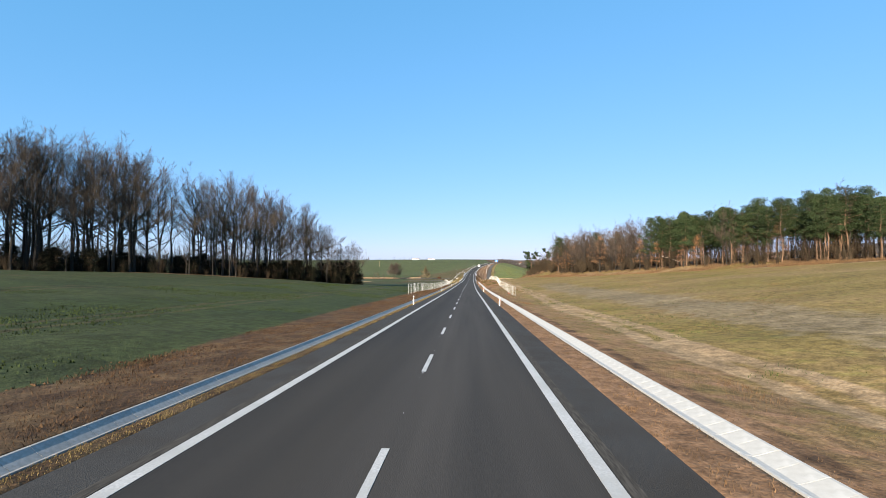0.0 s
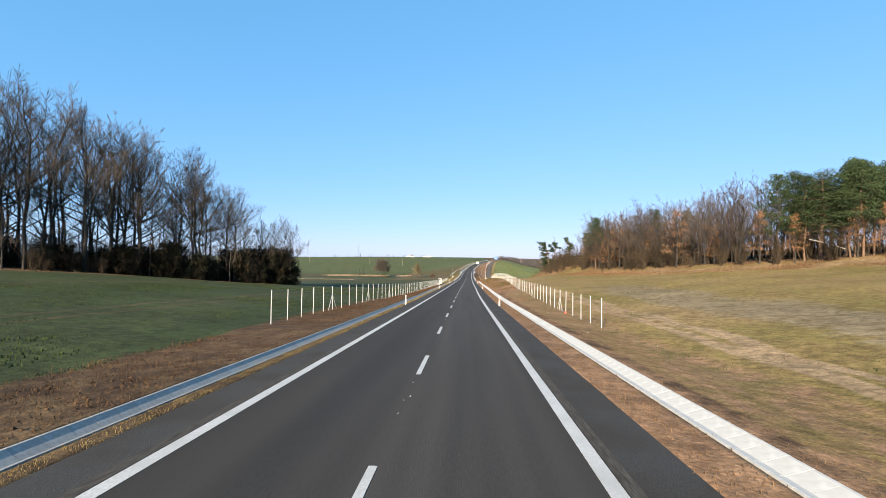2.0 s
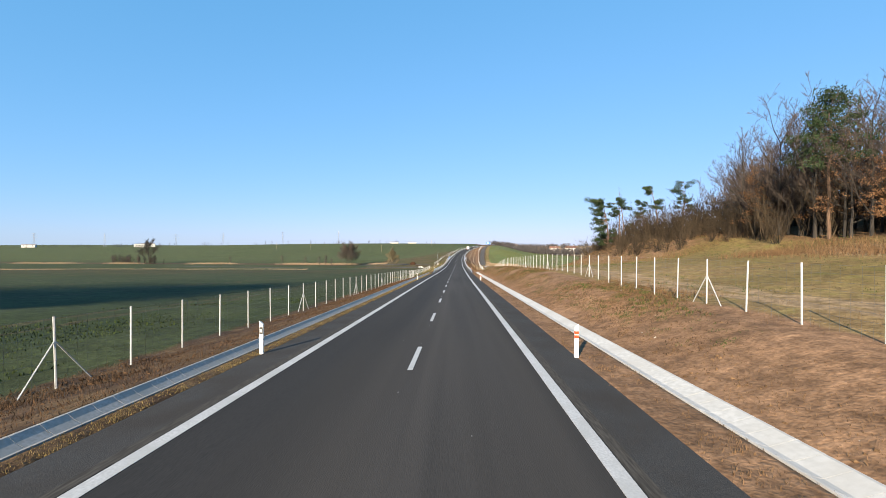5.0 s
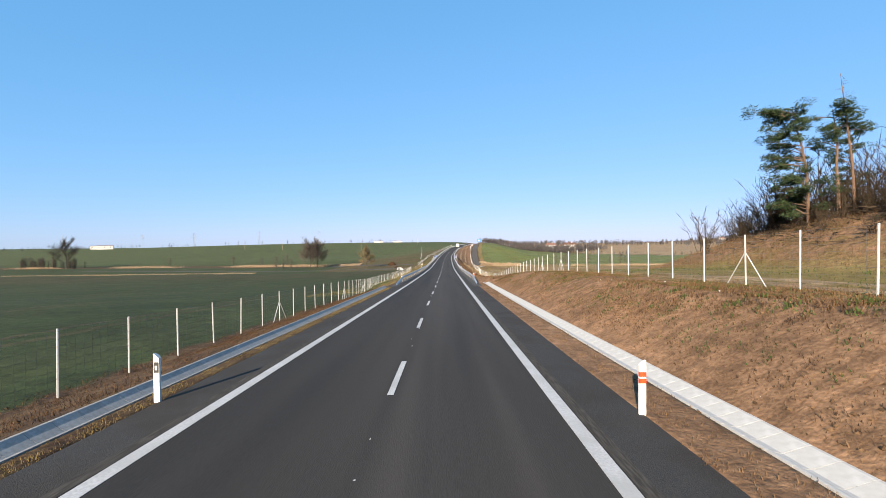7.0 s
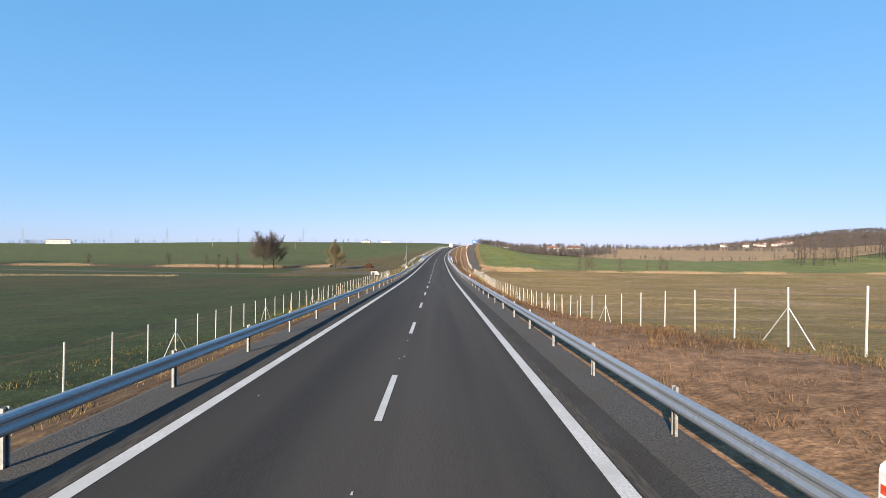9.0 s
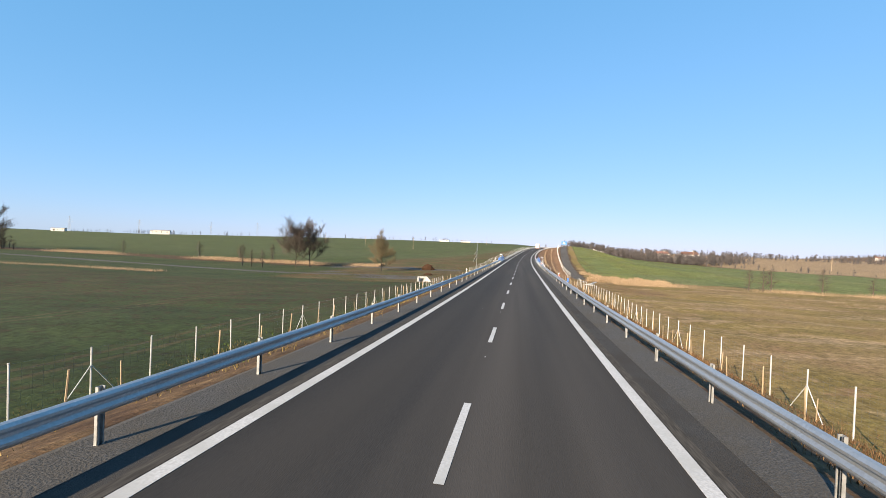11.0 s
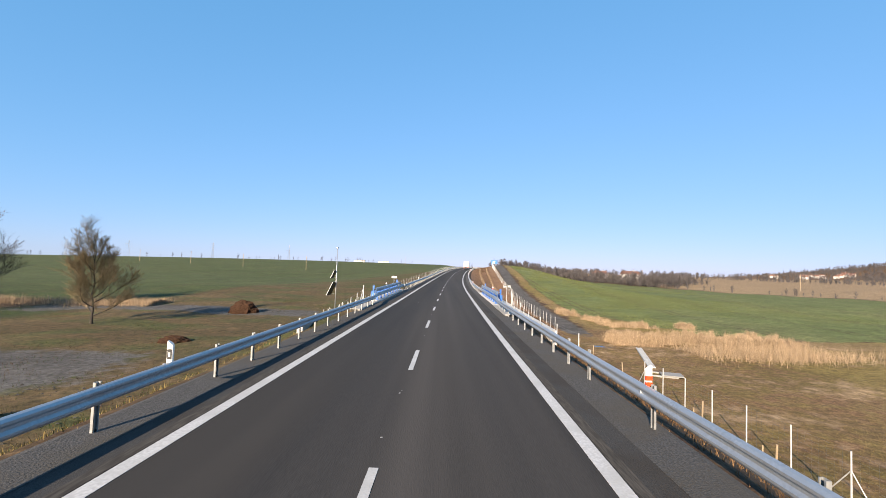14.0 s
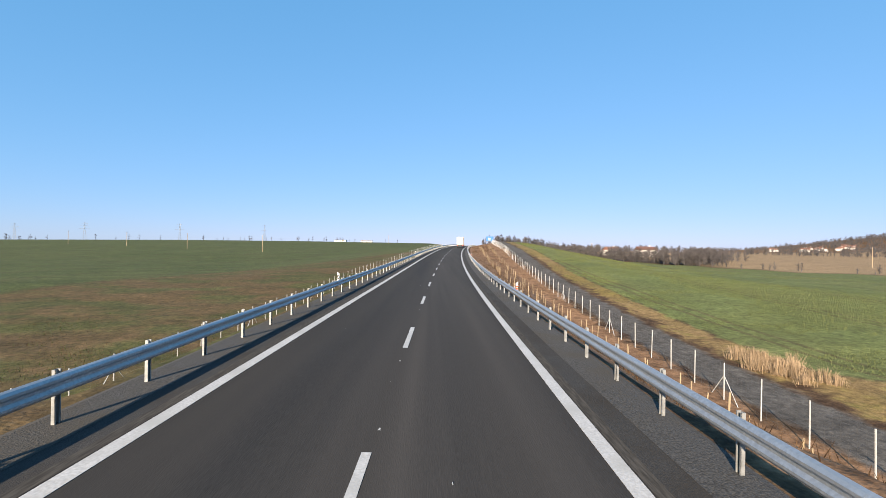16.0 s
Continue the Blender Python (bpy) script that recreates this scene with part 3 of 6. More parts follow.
nt.links.new(nt.nodes["Texture Coordinate"].outputs["Object"], wx.inputs[0])
nt.links.new(wx.outputs[0], wz.inputs["Vector"])
nt.links.new(wa.outputs["Fac"], wm.inputs[0])
nt.links.new(wz.outputs[0], wm.inputs[1])
nt.links.new(wm.outputs[0], wr.inputs[0])
shader = nt.nodes["Principled BSDF"]
nt.links.new(shader.inputs["Base Color"].links[0].from_socket, wr.inputs[6])
wr.inputs[7].default_value = (0.068, 0.062, 0.057, 1)
nt.links.new(wr.outputs[2], shader.inputs["Base Color"])
for sgn, name in ((-1, "hard_shoulder"), (1, "hard_shoulder")):
    e = 4.72 if sgn < 0 else 4.78
    pr = [(sgn * 3.72, 0.002), (sgn * (e + 0.005), -0.028)]
    sweep(pr if sgn > 0 else pr[::-1], -34, ROAD_END, 4, name, M_SHOULDER, road)
for sgn in (-1, 1):
    pr = [(3.25 * sgn, 0.004), (3.25 * sgn, 0.008), (3.5 * sgn, 0.008), (3.5 * sgn, 0.004)]
    sweep(pr if sgn > 0 else pr[::-1], -34, ROAD_END, 4, "edge_line", M_PAINT, road, )
for k in range(-3, 105):
    y0 = 4.57 + 9 * k
    b = Build()
    rows = [[on_road(d, y, 0.02) for d in (-0.068, 0.068)] for y in (y0, y0 + 1, y0 + 2, y0 + 3)]
    rows = [[r[0] - Vector((0, 0, 0.006)), *r, r[1] - Vector((0, 0, 0.006))] for r in rows]
    part("dash", b.ribbon(rows), M_PAINT, road)
specks = Build()
r = random.Random(12)
for k in range(0, 60):
    for _ in range(r.choice((1, 2, 3, 4))):
        y, d, w, ln = 8.0 + 9 * k + r.uniform(0, 5.4), r.uniform(-0.07, 0.07), r.uniform(0.006, 0.02), r.uniform(0.02, 0.12)
        specks.ribbon([[on_road(d - w, y, 0.017), on_road(d + w, y, 0.017)], [on_road(d - w * 0.6, y + ln, 0.017), on_road(d + w * 0.8, y + ln, 0.017)]])
for k in range(36):
    y, d, w, ln = r.uniform(2, 480), r.uniform(-3.2, 3.2), r.uniform(0.004, 0.008), r.uniform(0.02, 0.07)
    specks.ribbon([[on_road(d - w, y, 0.017), on_road(d + w, y, 0.017)], [on_road(d - w, y + ln, 0.017), on_road(d + w, y + ln, 0.017)]])
tagged(part("paint_specks", specks, M_PAINT, road), kind="stuff")
for sgn in (-1, 1):
    pr = [(sgn * 3.53, 0.0045), (sgn * 3.735, 0.0045)]
    sweep(pr if sgn > 0 else pr[::-1], -34, ROAD_END, 4, "worn_seam", M_SEAM, road)
# gravel edge under the rails and yellow grass edge by the gutters
for sgn in (-1, 1):
    e = 4.7 if sgn < 0 else 4.76
    pr = [(sgn * 4.22, -0.006), (sgn * e, -0.014), (sgn * 5.1, -0.02), (sgn * 5.5, -0.12)]
    ob = sweep(pr if sgn > 0 else pr[::-1], 241, ROAD_END, 3, "gravel_edge", M_GRAVEL, road)

# ---- gutters ----
def gutter_profile(sgn):
    a, w = (5.24, 0.5) if sgn < 0 else (5.9, 0.7)
    lip = 0.09 if sgn < 0 else 0.03
    pr = [(a, -0.25), (a, -0.02), (a + 0.05, -0.02), (a + w * 0.2, -0.065), (a + w * 0.36, -0.085), (a + w * 0.66, -0.035 + lip * 0.35), (a + w - 0.06, lip), (a + w, lip), (a + w, -0.25)]
    return [(sgn * d, u) for d, u in pr] if sgn > 0 else [(-d, u) for d, u in pr][::-1]


def gutter_block(sgn):
    """One trough stone, placed by its own near end."""
    return [[(d, 0, u) for d, u in gutter_profile(sgn)], [(d, 0.493, u) for d, u in gutter_profile(sgn)]]


for sgn, end in ((-1, 241.0), (1, 248.5)):
    gut = thing("drainage_gutter", "pale concrete drainage gutter of trough stones beside the road", "gutter", kind="structure")
    rows = gutter_block(sgn)
    b = Build().ribbon(rows)
    k = len(rows[0])
    b.f += [tuple(range(k - 1, -1, -1)), tuple(range(k, 2 * k))]
    # light put into colour: darker concrete for the shaded left, paler for the sunlit right
    stone_light_mat = M_CONC if sgn < 0 else M_CONCW
    piece = b.mesh("trough_stone", stone_light_mat)
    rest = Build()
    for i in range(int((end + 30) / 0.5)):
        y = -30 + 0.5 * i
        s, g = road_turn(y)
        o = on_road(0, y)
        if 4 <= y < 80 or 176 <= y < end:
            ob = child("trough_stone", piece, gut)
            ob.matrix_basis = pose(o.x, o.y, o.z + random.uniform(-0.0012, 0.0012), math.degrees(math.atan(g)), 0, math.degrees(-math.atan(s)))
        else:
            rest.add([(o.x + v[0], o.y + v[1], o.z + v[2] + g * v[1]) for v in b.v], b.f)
    tagged(part("trough_stones", rest, stone_light_mat, gut), kind="stuff")


# ---- roadside things ----
def delineator(side, low):
    """White marker post: a slanted top, a dark band, reflectors; side -1 faces oncoming traffic; low is where the post begins."""
    ob = thing("delineator_post", ("white marker post with black band and reflector" if side < 0 else "white plastic marker post with orange reflectors") + (" on the guardrail" if low > 0 else ""), "marker post", group="delineator posts")
    b = Build()
    w, dp, h = 0.06, 0.045, 0.95
    prof = [(-w, -dp), (w, -dp), (w * 1.0, dp * 0.4), (0.02, dp), (-0.02, dp), (-w, dp * 0.4)]
    k = len(prof)
    vs = [(x, y, z + (0.05 * (x / w) * side if z > 0.5 else 0)) for z in (low, h) for x, y in prof]
    b.add(vs, [tuple(range(k - 1, -1, -1)), tuple(range(k, 2 * k))] + [(i, (i + 1) % k, k + (i + 1) % k, k + i) for i in range(k)])
    part("post", b, M_WHITE, ob)
    if low > 0:
        part("clamp", Build().box(-0.16, 0.16, -0.012, 0.012, low - 0.02, low + 0.06, 0.004), M_STEEL, ob, "galvanised steel clamp")
    if side < 0:
        part("band", Build().box(-0.05, 0.05, -0.051, -0.04, 0.60, 0.82, 0.004), M_BLACK, ob, "black band")
        part("reflector", Build().box(-0.02, 0.02, -0.056, -0.044, 0.66, 0.75, 0.003), M_WHITE, ob, "pale reflector")
    else:
        for z in (0.58, 0.70):
            part("reflector", Build().box(-0.061, 0.061, -0.054, 0.0, z, z + 0.09, 0.003), M_ORANGE, ob, "orange reflector")
    return ob


POSTS_L = (-4.3, 48.0, 98.8, 150.5, 202.4, 252.8, 301.0, 352.3, 397.7, 434.4, 467.2, 519, 570, 621, 672, 723)
POSTS_R = (-4.3, 47.8, 98.9, 150.5, 201.5, 252.8, 301.0, 353.6, 397.0, 435.2, 465.8, 519, 570, 621, 672, 723)
for side, places in ((-1, POSTS_L), (1, POSTS_R)):
    kinds = {}
    for y in places:
        on_bridge, rail = 426 < y < 443, y > 246
        m = at_road(side * (5.75 if on_bridge else 4.98 if rail else 4.76), y, 0.3 if on_bridge else 0.12 if rail else -0.03)
        low = 0.44 if rail and not on_bridge else -0.3
        if low in kinds:
            copy_thing(kinds[low], m)
        else:
            kinds[low] = delineator(side, low)
            kinds[low].matrix_basis = m


# ---- safety barrier ----
W_BEAM = [(0.00, 0.155), (0.045, 0.14), (0.075, 0.10), (0.075, 0.065), (0.03, 0.02), (0.03, -0.02), (0.075, -0.065), (0.075, -0.10), (0.045, -0.14), (0.00, -0.155)]


def beam(y0, y1, d, face, up, name, parent, label="", drop0=0.0, drop1=0.0, shift=0.0):
    """A W-shaped rail; face says to which side it bulges, shift how far it swings out along its length."""
    b = Build()
    rows = []
    for i, y in enumerate(np.linspace(y0, y1, 5)):
        q = i / 4
        dr = drop0 * (1 - q) + drop1 * q
        pr = [(d + shift * q + face * o, up + u - dr) for o, u in W_BEAM] + [(d + shift * q + face * (o - 0.012), up + u - dr) for o, u in W_BEAM[::-1]]
        pr.append(pr[0])
        rows.append([on_road(a, y, u) for a, u in (pr if face < 0 else pr[::-1])])
    b.ribbon(rows)
    k = len(rows[0]) - 1
    b.f += [tuple(range(k)), tuple(len(b.v) - k - 1 + j for j in range(k))][:1]
    return part(name, b, M_STEEL, parent, label)


def c_post():
    b = Build()
    for x0, x1, y0, y1 in ((-0.03, 0.03, -0.05, -0.044), (-0.03, -0.024, -0.044, 0.044), (-0.03, 0.03, 0.044, 0.05), (0.016, 0.03, -0.05, -0.03), (0.016, 0.03, 0.03, 0.05)):
        b.box(x0, x1, y0, y1, -0.5, 0.80)
    return b.mesh("post", M_RAILPOST)


C_POST = c_post()
BLOCK = Build().box(-0.04, 0.09, -0.03, 0.03, 0.52, 0.66, 0.006).mesh("spacer", M_RAILPOST)


def barrier(side, y0, y1, gaps):
    ob = thing("guardrail", "galvanised steel guardrail on posts beside the road", "guardrail")
    d = side * (4.74 if side < 0 else 4.92)
    y = y0
    while y < y1:
        e = min(y + 4.0, y1)
        if y < gaps[0] - 3.4:
            e = min(e, gaps[0] - 3.4)
        elif y < gaps[1] + 3.0:
            y = e = gaps[1] + 3.0
            continue
        if e > y:
            drop0 = 0.62 * (1 - min(1, max(0, (y - y0) / 8.0)))
            drop1 = 0.62 * (1 - min(1, max(0, (e - y0) / 8.0)))
            beam(y, e + 0.02, d - side * 0.05, -side, 0.60, "rail", ob, drop0=drop0, drop1=drop1)
        y = e
    y = y0 + 8
    while y < y1:
        if not gaps[0] - 6.4 <= y < gaps[1] + 0.5:
            m = at_road(d + side * 0.03, y, 0, 0 if side < 0 else 180)
            child("post", C_POST, ob, m=m)
            child("spacer", BLOCK, ob, m=m)
        y += 2.0 if y > 399 else 3.7
    for off in (1.8, 3.6, 5.4):
        m = at_road(d + side * (0.03 + (0.42 if side < 0 else 0.2) * max(0, 1 - off / 3.42)), gaps[0] - off, 0, 0 if side < 0 else 180)
        child("post", C_POST, ob, m=m)
        child("spacer", BLOCK, ob, m=m)
    return ob


SPAN = {-1: (424.75, 442.0), 1: (425.1, 443.6)}
barrier(-1, 243.2, 880, SPAN[-1])
barrier(1, 244.4, 880, SPAN[1])


# ---- bridge ----
def bridge_side(side):
    BR0, BR1 = SPAN[side]
    ob = thing("bridge_edge", "pale concrete bridge kerb with a wide ledge", "bridge kerb", kind="structure")
    pr = [(4.84, -0.4), (4.89, 0.03), (4.99, 0.115), (5.6, 0.13), (6.38, 0.14), (6.42, 0.11), (6.42, -0.55)]
    pr = [(side * d, u) for d, u in pr]
    sweep(pr if side > 0 else pr[::-1], BR0 - 0.3, BR1 + 0.3, 2.5, "ledge", M_CONCW, ob)
    for y in (BR0 - 0.3, BR1 + 0.3):
        b = Build()
        vs = [on_road(d, y, u) for d, u in pr] + [on_road(side * 6.42, y, -1.8), on_road(side * 4.84, y, -1.8)]
        b.add(vs, [tuple(range(len(vs)))])
        part("end_face", b, M_CONCW, ob)
    b = Build()
    b.ribbon([[on_road(side * 6.40, y, u) for u in (0.0, -4.4)] for y in np.linspace(BR0 - 0.3, BR1 + 0.3, 6)])
    part("side_wall", b, M_CONCW, ob)
    # paved apron and its kerb before the bridge, and a short one behind
    for a0, a1 in ((417.0, BR0 - 0.302), (BR1 + 0.302, BR1 + 2.4)):
        k = Build()
        k.ribbon([[on_road(side * d, y, u) for d, u in ((4.80, -0.3), (4.83, 0.085), (4.86, 0.10), (5.02, 0.105), (5.02, -0.1))][::side] for y in np.linspace(a0, a1, 9)])
        part("kerb", k, M_CONC, ob)
        for y in (a0, a1):
            cap = [on_road(side * d, y, u) for d, u in ((4.80, -0.3), (4.83, 0.085), (4.86, 0.10), (5.02, 0.105), (5.02, -0.3))]
            part("kerb_end", Build().add(cap, [tuple(range(5))]), M_CONC, ob)
        stones = []
        for i in range(int((a1 - a0) / 0.21)):
            for c in range(10):
                yy = a0 + 0.21 * i + (0.1 if c % 2 else 0)
                if yy + 0.2 < a1:
                    stones.append((side * (5.027 + 0.105 * c + 0.052), yy + 0.1))
        rest = Build()
        pv = Build().box(-0.048, 0.048, -0.103, 0.103, -0.05, 0.0)
        me = pv.mesh("paving_stone", M_PAVE)
        for d, y in stones:
            p = on_road(d, y, 0.100 + random.uniform(-0.0008, 0.0008))
            if 418.5 < y < 426:
                child("paving_stone", me, ob, m=pose(p.x, p.y, p.z, 0, random.uniform(-0.3, 0.3), math.degrees(-math.atan(road_turn(y)[0]))))
            else:
                rest.add([(p.x + v[0], p.y + v[1], p.z + v[2]) for v in pv.v], pv.f)
        tagged(part("paving_stones", rest, M_PAVE, ob), kind="stuff")
        first = a0 - (7.5 if a0 < 420 else 0)
        bd = Build()
        bd.ribbon([[on_road(side * d, y, u) for d, u in ((6.10, -0.6), (6.10, 0.105), (6.38, 0.105), (6.38, -0.9))][::side] for y in np.linspace(first, a1, 12)])
        bd.add([on_road(side * d, first, u) for d, u in ((6.10, -0.6), (6.10, 0.105), (6.38, 0.105), (6.38, -0.9))], [(0, 1, 2, 3)])
        part("border", bd, M_CONCW, ob, "pale concrete border strip")
        bed = Build()
        bed.ribbon([[on_road(side * d, y, 0.078) for d in (5.0, 6.12)][::side] for y in np.linspace(a0, a1, 9)])
        bed.add([on_road(side * d, a0, u) for d, u in ((5.0, -0.3), (5.0, 0.078), (6.12, 0.078), (6.12, -0.3))], [(0, 1, 2, 3)])
        part("bedding", bed, M_GRAVEL, ob)
    # steel parapet
    rail = thing("bridge_parapet", "two galvanised rails on blue steel posts along the bridge", "bridge railing")
    d = side * 5.12
    for y in np.arange(BR0, BR1 + 0.1, 4.0):
        e = min(y + 4.0, BR1 + 0.2)
        if e - y > 0.3:
            beam(y, e + 0.02, d - side * 0.08, -side, 0.60, "rail", rail)
            beam(max(y, BR0 + 0.5), e + 0.02, d + side * 0.12, -side, 0.96, "upper_rail", rail)
    inner = side * (4.69 if side < 0 else 4.87)
    beam(BR0 - 3.42, BR0 + 0.02, inner, -side, 0.60, "rail", rail, shift=d - side * 0.08 - inner)
    near = 0.15 if side < 0 else 0.08
    beam(BR0 - 1.25, BR0 + 0.52, d - side * near, -side, 0.96, "upper_rail", rail, drop0=0.43, shift=side * (near + 0.12))
    beam(BR1 + 0.15, BR1 + 3.02, d - side * 0.08, -side, 0.60, "rail", rail, shift=inner - d + side * 0.08)
    beam(BR1 + 0.15, BR1 + 1.9, d + side * 0.11, -side, 0.96, "upper_rail", rail, drop1=0.36)
    post = Build().box(-0.05, 0.05, -0.04, 0.04, 0.0, 0.52, 0.006)
    post.box(0.04, 0.13, -0.022, 0.022, 0.44, 0.84, 0.004)
    post.box(-0.13, 0.13, -0.11, 0.11, 0.0, 0.018)
    pm = post.mesh("post", M_BLUE)
    bolt = Build().tube([(0, 0, 0.01), (0, 0, 0.05)], [0.014, 0.014], 6).mesh("bolt", M_STEEL)
    for y in np.arange(BR0 + 0.5, BR1, 2.0):
        m = at_road(d, y, 0.13, 0 if side > 0 else 180)
        po = child("post", pm, rail, "blue steel post", m)
        for ox in (-0.1, 0.1):
            for oy in (-0.085, 0.085):
                child("bolt", bolt, po, m=pose(ox, oy, 0.012))
    # blue rear railing with close bars
    bar = thing("bridge_railing", "blue steel railing with close upright bars on the bridge edge", "railing")
    dr = side * 5.52
    for up, r, nm in ((1.04, 0.024, "handrail"), (0.86, 0.016, "upper_bar"), (0.26, 0.016, "lower_bar")):
        b = Build().tube([on_road(dr, y, up) for y in np.linspace(BR0 + 0.9, BR1, 8)], [r] * 8, 8)
        part(nm, b, M_BLUE if nm != "handrail" else M_STEEL, bar)
    up = Build().box(-0.008, 0.008, -0.008, 0.008, 0.26, 0.86).mesh("bar", M_BLUE)
    for i, y in enumerate(np.arange(BR0 + 1, BR1, 0.13)):
        child("bar", up, bar, m=at_road(dr, y))
    st = Build().box(-0.035, 0.035, -0.035, 0.035, 0.12, 1.02, 0.005).box(-0.03, 0.03, -0.12, 0.12, 0.99, 1.07, 0.004).box(-0.1, 0.1, -0.1, 0.1, 0.12, 0.14).mesh("stanchion", M_BLUE)
    for y in np.arange(BR0 + 0.95, BR1, 2.0):
        child("stanchion", st, bar, m=at_road(dr, y))
    # blue markers at both ends
    part("end_plate", Build().box(-0.11, 0.11, -0.02, 0.02, 0.36, 0.86, 0.006), M_BLUE, bar, m=at_road(side * 5.6, BR0 + 0.9))
    for y in (BR0 + 1.0, BR1 - 0.4):
        mk = thing("blue_marker", "small blue marker plate on the bridge railing", "marker", at_road(side * 5.55, y, 0.95), group="blue markers")
        part("plate", Build().box(-0.075, 0.075, -0.012, 0.012, 0.02, 0.42, 0.006), M_BLUE, mk)
        part("stem", Build().box(-0.02, 0.02, 0.012, 0.03, -0.75, 0.40), M_STEEL, mk)
        for z in (0.06, 0.32):
            part("reflector", Build().box(-0.05, 0.05, -0.018, -0.012, z, z + 0.06, 0.002), M_BLACK, mk)


bridge_side(-1)
bridge_side(1)
for side, y, face in ((1, 426.6, 0), (-1, 443.4, 180)):
    sg = thing("bridge_sign", "small black plate with pale writing on a pole by the bridge", "sign", at_road(side * 6.2, y + 0.3, -0.12, face))
    part("pole", Build().tube([(0, 0, -1.2), (0, 0, 1.85)], [0.03, 0.03], 8), M_STEEL, sg)
    pl = part("plate", Build().box(-0.33, 0.33, -0.045, -0.032, 1.60, 1.85, 0.004), M_WHITE, sg)
    part("face", Build().box(-0.31, 0.31, -0.049, -0.045, 1.62, 1.83), M_BLACK, pl, "black sign face")
    for x0, x1 in ((-0.24, -0.07), (-0.02, 0.02), (0.07, 0.24)):
        z0, z1 = (1.68, 1.77) if x1 - x0 > 0.1 else (1.717, 1.733)
        part("bar", Build().box(x0, x1, -0.053, -0.049, z0, z1), M_WHITE, pl)


# ---- fences ----
def fence(name_label, f, knots, h, wires=9, upright=0.3):
    """f: how far the fence stands from the road; knots: rows of (y of a braced post, spans to the next one)."""
    ob = thing("wire_fence", name_label, "fence")
    tubeb = Build().tube([(0, 0, -0.4), (0, 0, h)], [0.030, 0.030], 6)
    post = tubeb.mesh("post", M_POSTW)
    strut = Build().tube([(0, 0, h * 0.66), (0, 1.15, -0.1)], [0.021, 0.021], 5).mesh("brace", M_POSTW)
    cap = Build().tube([(0, 0, h), (0, 0, h + 0.02)], [0.034, 0.022], 6).mesh("cap", M_BLACK)
    ys, braced = [], []
    for (a, k), (b, _) in zip(knots, knots[1:]):
        ys += [a + (b - a) * j / k for j in range(k)]
        braced += [True] + [False] * (k - 1)
    ys.append(knots[-1][0])
    braced.append(True)
    braced[0] = False
    net = Build()
    tops = []
    for i, y in enumerate(ys):
        x = float(road_x(y)) + f(y)
        z = gz(x, y)
        m = pose(x, y, z, random.uniform(-1, 1), random.uniform(-1, 1), math.degrees(-math.atan(road_turn(y)[0])))
        po = child("post", post, ob, m=m)
        if braced[i]:
            child("brace", strut, po)
            child("brace", strut, po, m=pose(0, 0, 0, 0, 0, 180))
            child("cap", cap, po)
        tops.append(Vector((x, y, z)))
    r = 0.0028
    for w in range(wires):
        u = 0.06 + (h - 0.1) * (w / (wires - 1))
        for dx, dz in ((r, 0), (0, r)):
            net.ribbon([[p + Vector((-dx, 0, u - dz)), p + Vector((dx, 0, u + dz))] for p in tops])
    for a, b in zip(tops, tops[1:]):
        k = max(1, int((b - a).length / upright))
        for j in range(1, k):
            p = a.lerp(b, j / k)
            net.add([p + Vector((0, -r, 0.04)), p + Vector((0, r, 0.04)), p + Vector((0, r, h - 0.04)), p + Vector((0, -r, h - 0.04))], [(0, 1, 2, 3)])
    tagged(part("netting", net, M_WIRE, ob, "thin grey wire netting"), kind="stuff")
    return ob


def fl1(y):
    return -9.75 - 0.3 * float(sm(190, 235, y)) - 4.6 * float(sm(238, 298, y)) - 1.2 * float(sm(372, 396, y))


def fr1(y):
    return 10.4 + 0.6 * float(sm(95, 118, y)) + 1.8 * float(sm(125, 195, y)) + 2.3 * float(sm(330, 385, y))


def spans(y0, y1, step, every):
    """Braced posts at even distances."""
    n = max(1, round((y1 - y0) / (step * every)))
    return [(y0 + (y1 - y0) * i / n, every) for i in range(n + 1)]


fence("tall wire fence on pale steel posts beside the field", fl1, [(79.2, 5), (90.5, 5), (103.6, 5), (117.0, 5), (130.2, 7), (149.0, 7), (167.8, 6), (183.9, 6), (200.2, 8), (222.3, 7)] + spans(240.7, 397.0, 2.66, 6), 1.95)
fence("tall wire fence on pale steel posts beside the meadow", fr1, [(84.3, 5), (97.1, 8), (118.6, 7), (137.6, 7), (156.0, 7), (174.3, 7), (192.5, 7), (210.2, 10), (236.9, 3), (245.4, 0)], 1.95)
fence("wire fence on pale steel posts below the embankment", fr1, spans(247.6, 419.0, 2.7, 6), 1.95)
fence("wire fence on pale steel posts beside the farm track", lambda y: 16.0 - 0.7 * float(sm(500, 580, y)), spans(449.0, 640.0, 2.7, 6), 1.95)
fence("wire fence on pale steel posts above the field", lambda y: -16.9 + 4.4 * float(sm(520, 600, y)), spans(450.0, 700.0, 2.7, 6), 1.9)


